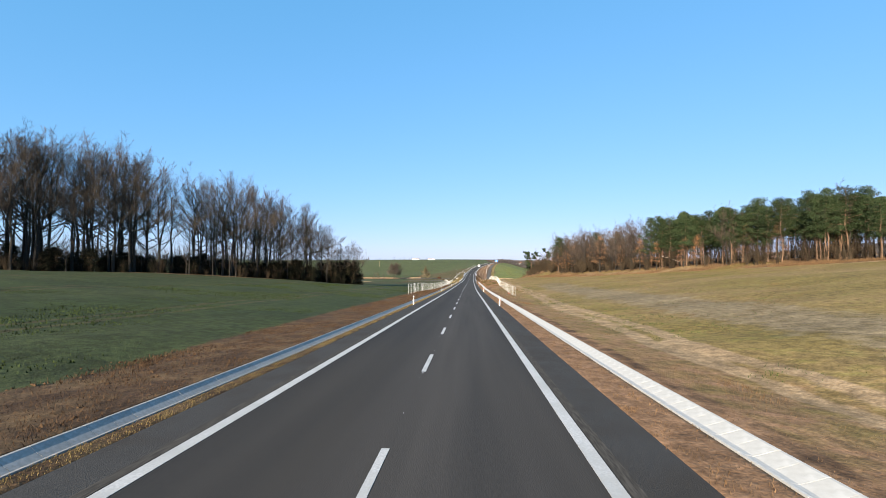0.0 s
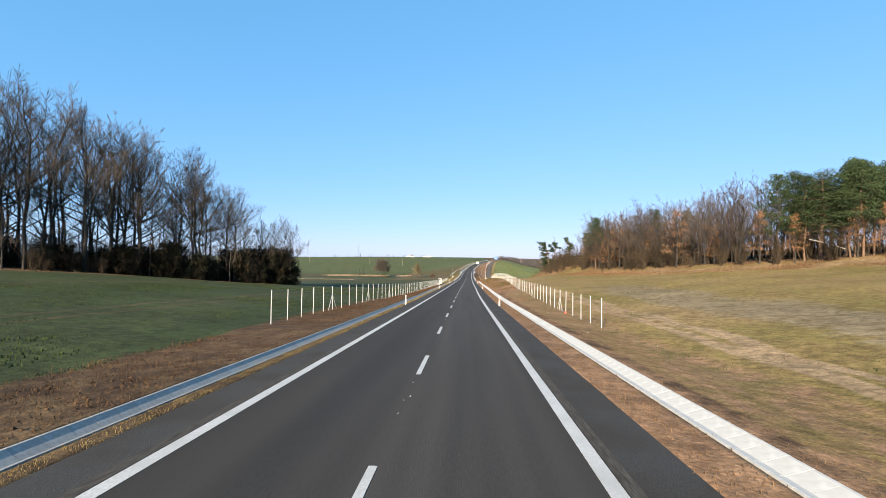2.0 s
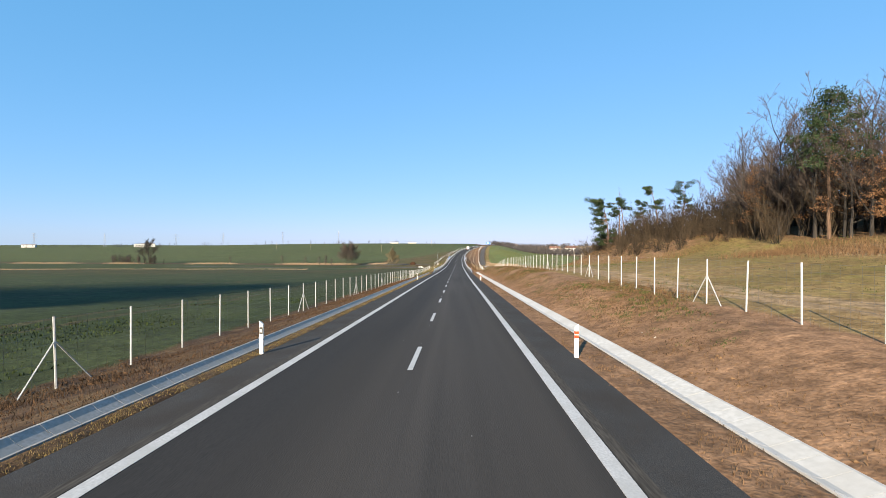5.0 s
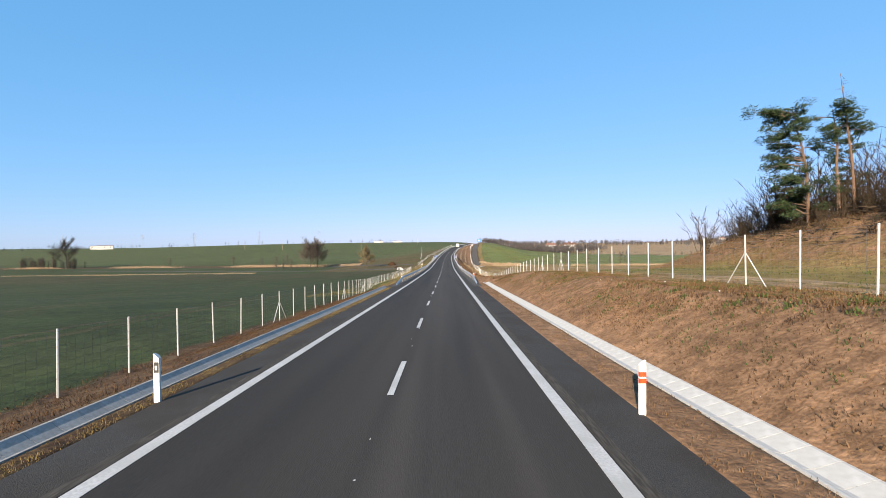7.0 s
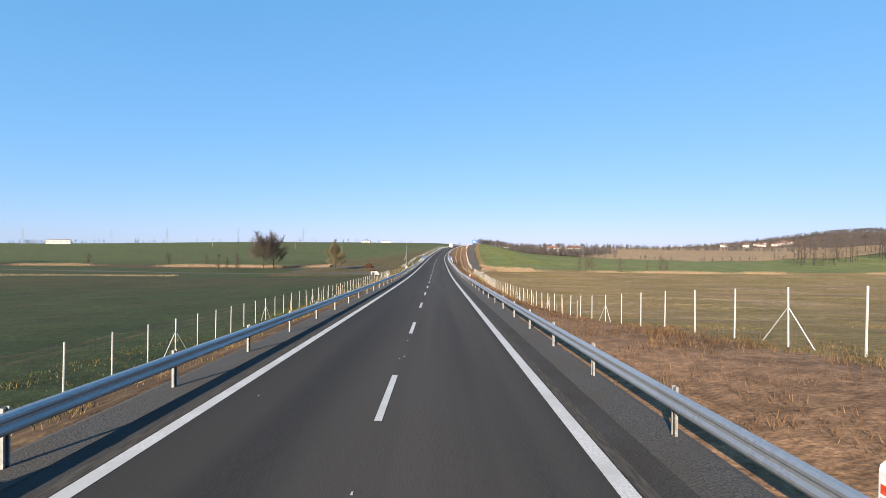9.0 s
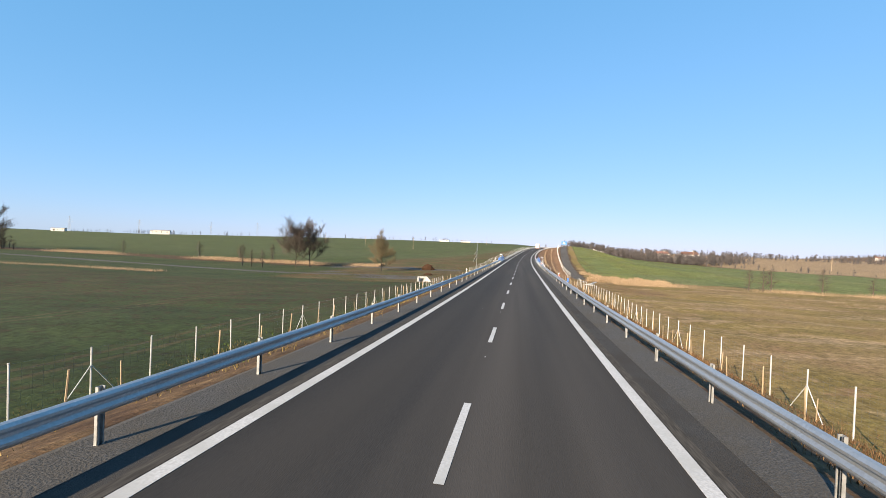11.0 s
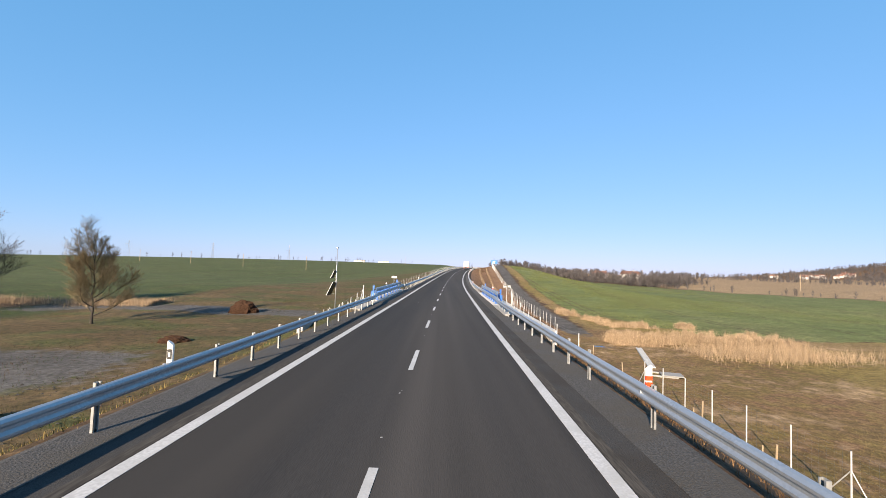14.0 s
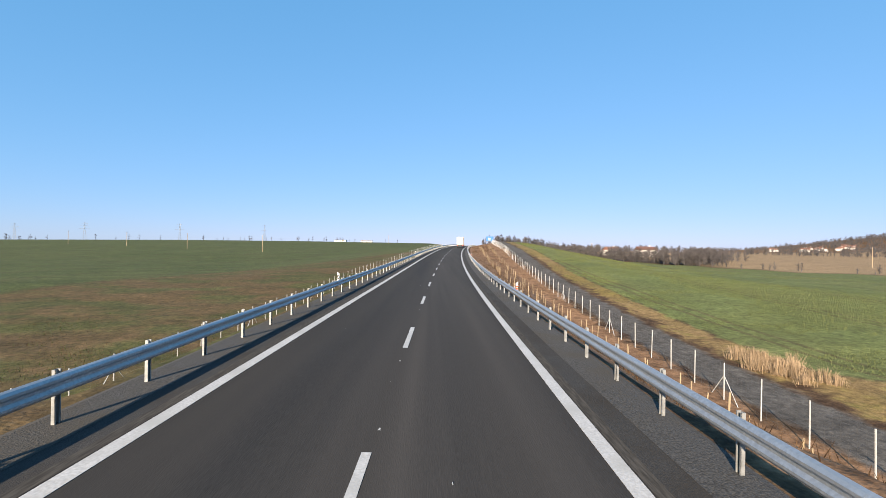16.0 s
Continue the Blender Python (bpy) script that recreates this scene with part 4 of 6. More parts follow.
# ---- trees ----
def grown_tree(seed, h, boughs=8, clear=0.3, wide=0.42, lush=1.0, slim=1.0, tw=0.013, limbs=None):
    """Trunk mesh and crown mesh of a leafless tree: boughs that leave the trunk and bend upwards, branches, sprays and twigs."""
    r = random.Random(seed)
    tb, cb = Build(), Build()
    r0 = (0.0105 * h + 0.03) * slim
    top = 0.66 * h

    def some(k):
        return Vector((r.uniform(-1, 1), r.uniform(-1, 1), r.uniform(-0.5, 0.8))) * k

    stem, p = [], Vector((0, 0, -0.4))
    sway = Vector((r.uniform(-1, 1), r.uniform(-1, 1), 0)) * 0.03 * h
    for i in range(7):
        q = i / 6
        stem.append(Vector((sway.x * q * q, sway.y * q * q, -0.4 + (top + 0.4) * q)) + (some(0.010 * h) if 1 < i else Vector()))
    rad = [r0 * (1.35 if i == 0 else 1.05 - 0.75 * i / 6) for i in range(7)]
    tb.tube(stem, rad, 8)

    def along(line, q):
        k = min(int(q * (len(line) - 1)), len(line) - 2)
        return line[k].lerp(line[k + 1], q * (len(line) - 1) - k)

    def bend(p, d, ln, rise, n):
        pts = [p]
        for _ in range(n):
            d = (d + Vector((0, 0, rise)) + some(0.22)).normalized()
            pts.append(pts[-1] + d * ln / n)
        return pts

    for i in range(boughs + 2):
        if i < boughs:
            q = (i + r.random()) / boughs
            t = clear + (0.97 - clear) * q
            lift = radians(16 + 46 * q + r.uniform(-10, 10))
        else:
            q, t, lift = 0.8, 1.0, radians(r.uniform(48, 75))
        az = 2.4 * i + r.uniform(-0.5, 0.5)
        s0 = along(stem, min(t, 0.999))
        ln = min(h * wide * (1.05 - 0.5 * q) * r.uniform(0.8, 1.2), (1.03 * h - s0.z) * 1.5)
        line = bend(s0, Vector((math.cos(az) * math.cos(lift), math.sin(az) * math.cos(lift), math.sin(lift))), ln, 0.07, 5)
        rl = r0 * (0.5 - 0.22 * q)
        rr = [rl * (1 - 0.17 * k) for k in range(6)]
        if limbs is None:
            tb.tube(line, rr, 5, False)
        else:
            limbs.append(Build().tube(line, rr, 6, False))
        kids = max(3, round(7 * lush * (0.6 + 0.6 * ln / (h * wide))))
        for j in range(kids):
            u = 0.18 + 0.82 * (j + r.random()) / kids
            s1 = along(line, min(u, 0.999))
            fwd = (line[-1] - line[-3]).normalized()
            d1 = (fwd * 0.9 + some(0.8) + Vector((0, 0, 0.25))).normalized()
            l1 = ln * r.uniform(0.34, 0.58) * (1.15 - 0.5 * u)
            br = bend(s1, d1, l1, 0.08, 3)
            w = max(0.016, rl * 0.34 * (1.1 - 0.6 * u))
            cb.tube(br, [w, w * 0.75, w * 0.5, 0.012], 4, False)
            for k in range(max(3, round(5 * lush))):
                u2 = 0.2 + 0.8 * r.random()
                s2 = along(br, min(u2, 0.999))
                d2 = ((br[-1] - br[0]).normalized() * 0.8 + some(0.75)).normalized()
                l2 = l1 * r.uniform(0.34, 0.56)
                e2 = s2 + d2 * l2
                cb.tube([s2, e2], [max(0.012, w * 0.35), 0.008], 3, False)
                for m in range(max(3, round(4 * lush))):
                    s3 = s2.lerp(e2, 0.1 + 0.9 * (m + r.random()) / 5)
                    d3 = (d2 * 0.9 + some(0.8)).normalized()
                    cb.twig(s3, s3 + d3 * l2 * r.uniform(0.35, 0.65), tw)
    return tb, cb


def thicket(seed, h, stems=22, sub=8):
    r = random.Random(seed)
    b = Build()
    for i in range(stems):
        az, sp = r.uniform(0, 6.28), r.uniform(0.05, 0.62)
        s = Vector((r.uniform(-0.3, 0.3), r.uniform(-0.3, 0.3), -0.2)) * h * 0.3
        s.z = -0.2
        d = Vector((math.cos(az) * sp, math.sin(az) * sp, 1)).normalized()
        e = s + d * h * r.uniform(0.6, 1.05)
        m = s.lerp(e, 0.5) + Vector((r.uniform(-1, 1), r.uniform(-1, 1), 0)) * 0.05 * h
        b.tube([s, m, e], [0.008 * h, 0.005 * h, 0.004], 3, False)
        for j in range(sub):
            q = 0.15 + 0.85 * r.random()
            p = s.lerp(e, q)
            d2 = (d + Vector((r.uniform(-1.2, 1.2), r.uniform(-1.2, 1.2), r.uniform(-0.2, 0.8)))).normalized()
            t = p + d2 * h * r.uniform(0.12, 0.3)
            b.twig(p, t, 0.028)
            for _ in range(2):
                q3 = p.lerp(t, r.random())
                d3 = (d2 + Vector((r.uniform(-1, 1), r.uniform(-1, 1), r.uniform(-0.4, 1)))).normalized()
                b.twig(q3, q3 + d3 * h * r.uniform(0.06, 0.15), 0.022)
    return b


def leaf_clump(b, r, c, size, count, leaf, flat=0.6):
    for _ in range(count):
        while True:
            o = Vector((r.uniform(-1, 1), r.uniform(-1, 1), r.uniform(-1, 1)))
            if o.length < 1:
                break
        p = c + Vector((o.x * size, o.y * size, o.z * size * flat))
        u = Vector((r.uniform(-1, 1), r.uniform(-1, 1), r.uniform(-1, 1))).normalized() * leaf * r.uniform(0.6, 1.3)
        w = u.orthogonal().normalized() * leaf * r.uniform(0.3, 0.6)
        b.add([p - u, p + w, p + u], [(0, 1, 2)])


def pine(seed, h, crown=0.55, clumps=46, lush=1.0):
    r = random.Random(seed)
    tb, cb = Build(), Build()
    n = 6
    pts = [Vector((r.uniform(-1, 1) * 0.02 * h * min(i, 1), r.uniform(-1, 1) * 0.02 * h * min(i, 1), -0.4 + (h + 0.2) * i / n)) for i in range(n + 1)]
    tb.tube(pts, [0.009 * h * (1 - 0.85 * i / n) + 0.03 for i in range(n + 1)], 7)
    for i in range(clumps):
        t = crown + (1 - crown) * (i + r.random()) / clumps
        az = i * 2.4 + r.uniform(-0.4, 0.4)
        ln = h * (0.06 + 0.17 * (1 - (t - crown) / (1 - crown)) ** 0.7) * r.uniform(0.35, 1.3)
        p = Vector((0, 0, h * t))
        e = p + Vector((math.cos(az) * ln, math.sin(az) * ln, ln * r.uniform(-0.05, 0.3)))
        tb.tube([p, e], [0.045, 0.015], 3, False)
        leaf_clump(cb, r, e, h * 0.062 * r.uniform(0.8, 1.3), int(52 * lush), 0.26)
        leaf_clump(cb, r, p.lerp(e, 0.55), h * 0.055, int(34 * lush), 0.24)
    for i in range(8):
        t = r.uniform(0.25, crown)
        az = r.uniform(0, 6.28)
        tb.twig((0, 0, h * t), (math.cos(az) * h * 0.09, math.sin(az) * h * 0.09, h * t + 0.2), 0.025)
    return tb, cb


def merge(name, label, category, items, mats):
    """Many placed trees as one mesh: rows of (meshes, x, y, scale, turn)."""
    vs, fs, mi, k = [], [], [], 0
    for meshes, x, y, sc, rz in items:
        c, sn, z = math.cos(rz), math.sin(rz), gz(x, y)
        for m_i, me in enumerate(meshes):
            co = np.empty(len(me.vertices) * 3)
            me.vertices.foreach_get("co", co)
            co = co.reshape(-1, 3) * sc
            vs.append(np.stack([x + co[:, 0] * c - co[:, 1] * sn, y + co[:, 0] * sn + co[:, 1] * c, z + co[:, 2]], 1))
            for p in me.polygons:
                fs.append([q + k for q in p.vertices])
            mi += [m_i] * len(me.polygons)
            k += len(co)
    me = bpy.data.meshes.new(name)
    me.from_pydata(np.concatenate(vs).tolist(), [], fs)
    for m in mats:
        me.materials.append(m)
    me.polygons.foreach_set("material_index", mi)
    return tagged(new(name, me), label, category, kind="stuff")


def stand(kind, meshes, x, y, s, rz, label, cat, group, sink=0.0):
    tr, cr, n1, n2 = meshes[0], meshes[1], meshes[4], meshes[5]
    ob = thing(kind, label, cat, pose(x, y, gz(x, y) - sink, 0, 0, rz) @ Matrix.Scale(s, 4), group)
    child(n1, tr, ob)
    child(n2, cr, ob)
    return ob


def kit(tb, cb, m1, m2, n1="trunk", n2="crown"):
    return tb.mesh(n1, m1), cb.mesh(n2, m2), m1, m2, n1, n2


R = random.Random(7)
TALL = [kit(*grown_tree(10 + i, 24, 9 + i % 3, 0.32 + 0.06 * (i % 4), 0.37, 1.1, 0.8, 0.011), M_BARK, M_TWIG) for i in range(6)]
BACK = [kit(*grown_tree(20 + i, 24, 6, 0.3, 0.42, 0.5, 0.8, 0.03), M_BARK, M_TWIG) for i in range(3)]
BACKB = [kit(*grown_tree(25 + i, 14.5, 6, 0.2, 0.42, 0.4, 0.9, 0.03), M_BARK, M_TWIGWARM) for i in range(3)]
BROAD = [kit(*grown_tree(30 + i, 14.5, 8, 0.16 + 0.06 * (i % 3), 0.44, 0.8, 0.8, 0.016), M_BARK, M_TWIGWARM) for i in range(5)]
PINES = [kit(*pine(50 + i, 16, 0.30 + 0.06 * i), M_PINEBARK, M_NEEDLE, "trunk", "needles") for i in range(4)]
THICK = [thicket(70 + i, 5.0, 17, 6).mesh("thicket", M_BRUSH) for i in range(4)]
UNDER = [thicket(80 + i, 5.0, 13, 4).mesh("undergrowth", M_BRUSH) for i in range(3)]


def rusty(seed, h):
    tb, cb = grown_tree(seed, h, 7, 0.2, 0.42, 0.5)
    r = random.Random(seed)
    lb = Build()
    for i in range(60):
        a, q = r.uniform(0, 6.28), r.uniform(0.18, 0.92)
        rr = h * 0.2 * (1.1 - q) * r.uniform(0.4, 1.4)
        leaf_clump(lb, r, Vector((math.cos(a) * rr, math.sin(a) * rr, h * q)), h * 0.06, 26, 0.15)
    tb.add(cb.v, cb.f)
    return kit(tb, lb, M_BARK, M_RUSTLEAF, "trunk", "foliage")


def evergreen(seed, h):
    b = thicket(seed, h, 16, 5)
    r = random.Random(seed)
    lb = Build()
    for i in range(56):
        a, q = r.uniform(0, 6.28), r.uniform(0.05, 0.92)
        rr = h * 0.42 * math.sqrt(max(0.02, 1 - (q * 0.98)**2)) * r.uniform(0.2, 1)
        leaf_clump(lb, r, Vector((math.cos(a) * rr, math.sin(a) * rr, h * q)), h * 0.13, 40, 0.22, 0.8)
    return b.mesh("branchwork", M_BRUSH), lb.mesh("foliage", M_SHADELEAF), M_BRUSH, M_SHADELEAF, "branchwork", "foliage"


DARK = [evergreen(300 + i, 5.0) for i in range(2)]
RUST = [rusty(90 + i, 11) for i in range(2)]


def left_edge(y):
    return -(35 + 0.66 * (150 - y))


# woodland on the rise beside the crop field
deep = []
for i in range(225):
    y = R.uniform(34, 150)
    back = abs(R.gauss(0, 1)) * 14 + R.uniform(0, 4)
    x = left_edge(y) - back - 1
    s = R.uniform(1.08, 1.33) * (1 - 0.05 * float(sm(90, 120, y)) - 0.46 * float(sm(124, 152, y)))
    if back < 9:
        stand("bare_tree", R.choice(TALL), x, y, s, R.uniform(0, 360), "tall leafless broadleaf tree with grey-brown bark in the woodland", "tree", "woodland beside the crop field")
    else:
        deep.append((R.choice(BACK)[:2], x, y, s, R.uniform(0, 6.28)))
merge("woodland_interior", "leafless trees standing deep in the woodland", "trees", deep, (M_BARK, M_TWIG))
under = []
for i in range(400):
    y = R.uniform(36, 147)
    back = R.uniform(-1, 26)
    x = left_edge(y) - back - 1.5
    s = R.uniform(0.3, 0.8) if back < 5 else R.uniform(0.5, 1.2) if back < 12 else R.uniform(1.1, 1.7)
    if back > 5:
        under.append(((R.choice(UNDER),), x, y, s, R.uniform(0, 6.28)))
        continue
    ob = tagged(new("thicket", R.choice(THICK)), "leafless brown thicket at the woodland's edge", "bush", "thickets at the woodland edge")
    ob.matrix_basis = pose(x, y, gz(x, y), 0, 0, R.uniform(0, 360)) @ Matrix.Scale(s, 4)
merge("undergrowth", "tangled brown undergrowth inside the woodland", "bushes", under, (M_BRUSH,))
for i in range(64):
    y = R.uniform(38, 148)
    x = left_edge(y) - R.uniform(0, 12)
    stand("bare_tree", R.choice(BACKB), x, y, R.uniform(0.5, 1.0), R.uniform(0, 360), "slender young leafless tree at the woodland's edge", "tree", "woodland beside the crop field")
# bushes whose leaf colour carries the shade at the foot of the wood
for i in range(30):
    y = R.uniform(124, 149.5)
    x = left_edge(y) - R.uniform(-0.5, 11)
    stand("dark_bush", R.choice(DARK), x, y, R.uniform(0.35, 1.4), R.uniform(0, 360), "dense bush at the woodland's end, shade put into its near-black leaves", "bush", "dark bushes")
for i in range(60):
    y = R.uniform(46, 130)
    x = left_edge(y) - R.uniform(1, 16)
    stand("dark_bush", R.choice(DARK), x, y, R.uniform(0.5, 1.1), R.uniform(0, 360), "low bush under the woodland's trees, tree shade put into its leaf colour", "bush", "dark bushes")

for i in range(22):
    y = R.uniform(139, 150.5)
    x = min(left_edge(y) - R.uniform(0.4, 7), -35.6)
    stand("dark_bush", R.choice(DARK), x, y, R.uniform(0.45, 1.7), R.uniform(0, 360), "dense bush at the woodland's end, shade put into its near-black leaves", "bush", "dark bushes")

# woodland on the hill above the meadow
RX = ((84, 90), (69, 112), (55, 130), (46.5, 142), (40, 165), (36, 180), (35, 240))


def right_edge(y):
    return float(np.interp(y, [p[1] for p in RX], [p[0] for p in RX]))


deep = []
for i in range(470):
    y = R.uniform(82, 228)
    back = abs(R.gauss(0, 1)) * 13 + R.uniform(0, 3)
    x = right_edge(y) + back + 1
    pick = R.random()
    if y > 198:
        x += (y - 198) * 0.7
    pines = 0.85 if y < 136 and back > 2 else 0.012
    s = R.uniform(0.75, 1.08) * (1 - 0.3 * float(sm(190, 210, y)))
    if pick < pines:
        stand("pine_tree", R.choice(PINES), x, y, s * 0.92, R.uniform(0, 360), "tall pine with a bare reddish trunk and dark green crown", "tree", "pines on the hill")
    elif pick > 0.9 and back < 10:
        stand("oak_tree", R.choice(RUST), x, y, s, R.uniform(0, 360), "oak keeping its dry rust-brown leaves at the wood's edge", "tree", "rusty oaks")
    elif back > 8:
        deep.append((R.choice(BACKB)[:2], x, y, s * 1.09, R.uniform(0, 6.28)))
    else:
        stand("bare_tree", R.choice(BROAD), x, y, s * 1.08, R.uniform(0, 360), "leafless broadleaf tree with brown twigs on the hill", "tree", "woodland above the meadow")
merge("woodland_interior", "leafless trees standing deep in the hill wood", "trees", deep, (M_BARK, M_TWIGWARM))
for x, y, size in ((45.6, 148.0, 1.25), (53.4, 134.2, 0.95), (56.8, 130.6, 0.8)):
    stand("oak_tree", RUST[0], x, y, size, 40 * x, "oak keeping its dry rust-brown leaves at the wood's edge", "tree", "rusty oaks")
under = []
for i in range(470):
    y = R.uniform(72, 250)
    back = R.uniform(-0.5, 24)
    x = right_edge(y) + back
    if back > 2.5:
        under.append(((R.choice(UNDER),), x, y, R.uniform(0.7, 1.7), R.uniform(0, 6.28)))
        continue
    ob = tagged(new("thicket", R.choice(THICK)), "leafless brown thicket below the trees on the hill", "bush", "thickets on the hill")
    ob.matrix_basis = pose(x, y, gz(x, y), 0, 0, R.uniform(0, 360)) @ Matrix.Scale(R.uniform(0.4, 1.25), 4)
merge("undergrowth", "tangled brown undergrowth inside the hill wood", "bushes", under, (M_BRUSH,))


def hill_pine(x, y, h, lean, seed, tiers, label):
    """A wind-shaped pine on the hill's end: a leaning trunk, uneven limbs reaching over the open side, flat needle pads."""
    r = random.Random(seed)
    ob = thing("pine_tree", label, "tree", pose(x, y, gz(x, y) - 0.2), "pines on the hill")
    stem = [Vector((lean * h * q * q + r.uniform(-0.1, 0.1) * min(i, 1), r.uniform(-0.12, 0.12) * min(i, 1), h * q - 0.3)) for i, q in enumerate((0, 0.12, 0.3, 0.5, 0.7, 0.88, 1.0))]
    part("trunk", Build().tube(stem, [0.16, 0.14, 0.125, 0.11, 0.085, 0.05, 0.02], 8), M_PINEBARK, ob)
    needles = Build()
    for q0, q1, count, reach, side in tiers:
        for i in range(count):
            q = q0 + (q1 - q0) * (i + r.random()) / count
            k = min(int(q * 6), 5)
            p = stem[k].lerp(stem[k + 1], q * 6 - k)
            az = r.gauss(math.pi, 1.0) if r.random() < side else r.uniform(0, 6.28)
            ln = h * reach * r.uniform(0.45, 1.15)
            e = p + Vector((math.cos(az) * ln, math.sin(az) * ln, ln * r.uniform(-0.12, 0.38)))
            m = p.lerp(e, 0.5) + Vector((0, 0, 0.10 * ln))
            part("limb", Build().tube([p, m, e], [0.05, 0.035, 0.012], 5, False), M_PINEBARK, ob)
            for u, size in ((1.0, 0.055), (0.78, 0.048), (0.55, 0.036)):
                c = p.lerp(e, u) + Vector((r.uniform(-0.3, 0.3), r.uniform(-0.3, 0.3), r.uniform(0.0, 0.3)))
                leaf_clump(needles, r, c, h * size * r.uniform(0.9, 1.4), 80, 0.2, 0.6)
    part("needles", needles, M_NEEDLE, ob)
    return ob


hill_pine(35.2, 233.0, 11.0, -0.12, 401, ((0.16, 0.55, 22, 0.26, 0.8), (0.55, 0.98, 30, 0.27, 0.6)), "pine with a reddish trunk and long boughs over the open slope")
hill_pine(37.6, 232.6, 10.4, -0.05, 402, ((0.62, 0.98, 15, 0.2, 0.2),), "pine with a bare reddish trunk and a high uneven crown")
hill_pine(42.5, 225.0, 11.0, -0.16, 403, ((0.58, 0.74, 7, 0.11, 0.4), (0.86, 1.0, 6, 0.09, 0.3)), "slender leaning pine with small needle tufts")
hill_pine(47.5, 251.5, 9.2, -0.03, 404, ((0.3, 0.55, 4, 0.22, 0.9), (0.62, 1.0, 10, 0.12, 0.4)), "small crooked pine standing clear of the wood")
hill_pine(46.0, 240.0, 11.0, -0.04, 405, ((0.35, 0.98, 20, 0.2, 0.3),), "pine with dark green needle pads among the brush")
hill_pine(51.0, 232.0, 12.5, 0.02, 406, ((0.45, 0.98, 18, 0.2, 0.3),), "pine with dark green needle pads among the brush")
snag = thing("dead_pine", "dead pine with a bare reddish trunk and broken twigs", "tree", pose(38.2, 231.6, gz(38.2, 231.6)))
part("trunk", Build().tube([(0, 0, -0.3), (-0.3, 0, 4.6), (-0.8, 0.1, 9.0), (-1.4, 0, 12.6)], [0.12, 0.095, 0.06, 0.015], 7), M_PINEBARK, snag)
spikes = Build()
r = random.Random(77)
for i in range(46):
    z = 5.5 + 6.9 * (i + r.random()) / 46
    x = -0.3 - 0.12 * (z - 5)
    a, ln = r.uniform(0, 6.28), r.uniform(0.35, 1.3) * (1.3 - z / 16)
    spikes.twig((x, 0, z), (x + math.cos(a) * ln, math.sin(a) * ln, z + r.uniform(-0.1, 0.35)), 0.02)
part("twigs", spikes, M_TWIG, snag)

for i in range(120):
    y = R.uniform(246, 266)
    x = R.uniform(48, 64) + 0.35 * (y - 246)
    ob = tagged(new("thicket", R.choice(THICK)), "dark leafless bush on the end of the hill", "bush", "bushes on the hill's end")
    ob.matrix_basis = pose(x, y, gz(x, y), 0, 0, R.uniform(0, 360)) @ Matrix.Scale(R.uniform(0.26, 0.48), 4)
brush = []
for i in range(150):
    y = R.uniform(198, 246)
    x = R.uniform(31, 46)
    brush.append(((R.choice(UNDER),), x, y, R.uniform(0.3, 0.75), R.uniform(0, 6.28)))
merge("brush", "brown brush among the pines on the hill's end", "bushes", brush, (M_BRUSH,))

# single trees in the valley
def lone_tree(name, label, x, y, rz, scale, group, twig_mat, *shape):
    """A tree standing alone: trunk, each limb and the twigs."""
    limbs = []
    tb, cb = grown_tree(*shape, lush=1.9, tw=0.016, limbs=limbs)
    ob = thing(name, label, "tree", pose(x, y, gz(x, y), 0, 0, rz) @ Matrix.Scale(scale, 4), group)
    part("trunk", tb, M_BARK, ob)
    for lb in limbs:
        part("limb", lb, M_BARK, ob)
    part("crown", cb, twig_mat, ob)
    return ob


lone_tree("field_oak", "wide leafless oak standing alone by the field track", -78.6, 452.5, 0, 1.0, "lone oaks", M_TWIG, 120, 16.0, 15, 0.18, 0.56)
lone_tree("field_oak", "wide leafless oak standing alone by the field track", -76.0, 458.5, 70, 1.0, "lone oaks", M_TWIG, 121, 16.0, 15, 0.18, 0.56)
lone_tree("willow", "leafless willow with yellowish twigs beside the ditch", -43.4, 446.2, 0, 1.0, "", mat("willow_twigs", (0.10, 0.075, 0.036), (0.16, 0.12, 0.064), 3, 0.95), 130, 12.6, 14, 0.14, 0.46)


# ---- stuff: grass, reeds ----
def blades(name, label, material, count, place, hmin, hmax, width, lean=0.35, seed=1):
    r = np.random.RandomState(seed)
    x, y = place(r, count)
    z = ground_z(x, y)
    k = len(x)
    h = r.uniform(hmin, hmax, k)
    a, la = r.uniform(0, 2 * np.pi, k), r.uniform(0, 2 * np.pi, k)
    w = width * r.uniform(0.6, 1.4, k)
    dx, dy = np.cos(a) * w, np.sin(a) * w
    lx, ly = np.cos(la) * h * lean * r.uniform(0, 1, k), np.sin(la) * h * lean * r.uniform(0, 1, k)
    v = np.empty((k, 3, 3))
    v[:, 0] = np.stack([x - dx, y - dy, z - 0.05], 1)
    v[:, 1] = np.stack([x + dx, y + dy, z - 0.05], 1)
    v[:, 2] = np.stack([x + lx, y + ly, z + h], 1)
    me = bpy.data.meshes.new(name)
    me.from_pydata(v.reshape(-1, 3).tolist(), [], np.arange(3 * k).reshape(-1, 3).tolist())
    me.materials.append(material)
    return tagged(new(name, me), label, "plants", kind="stuff")


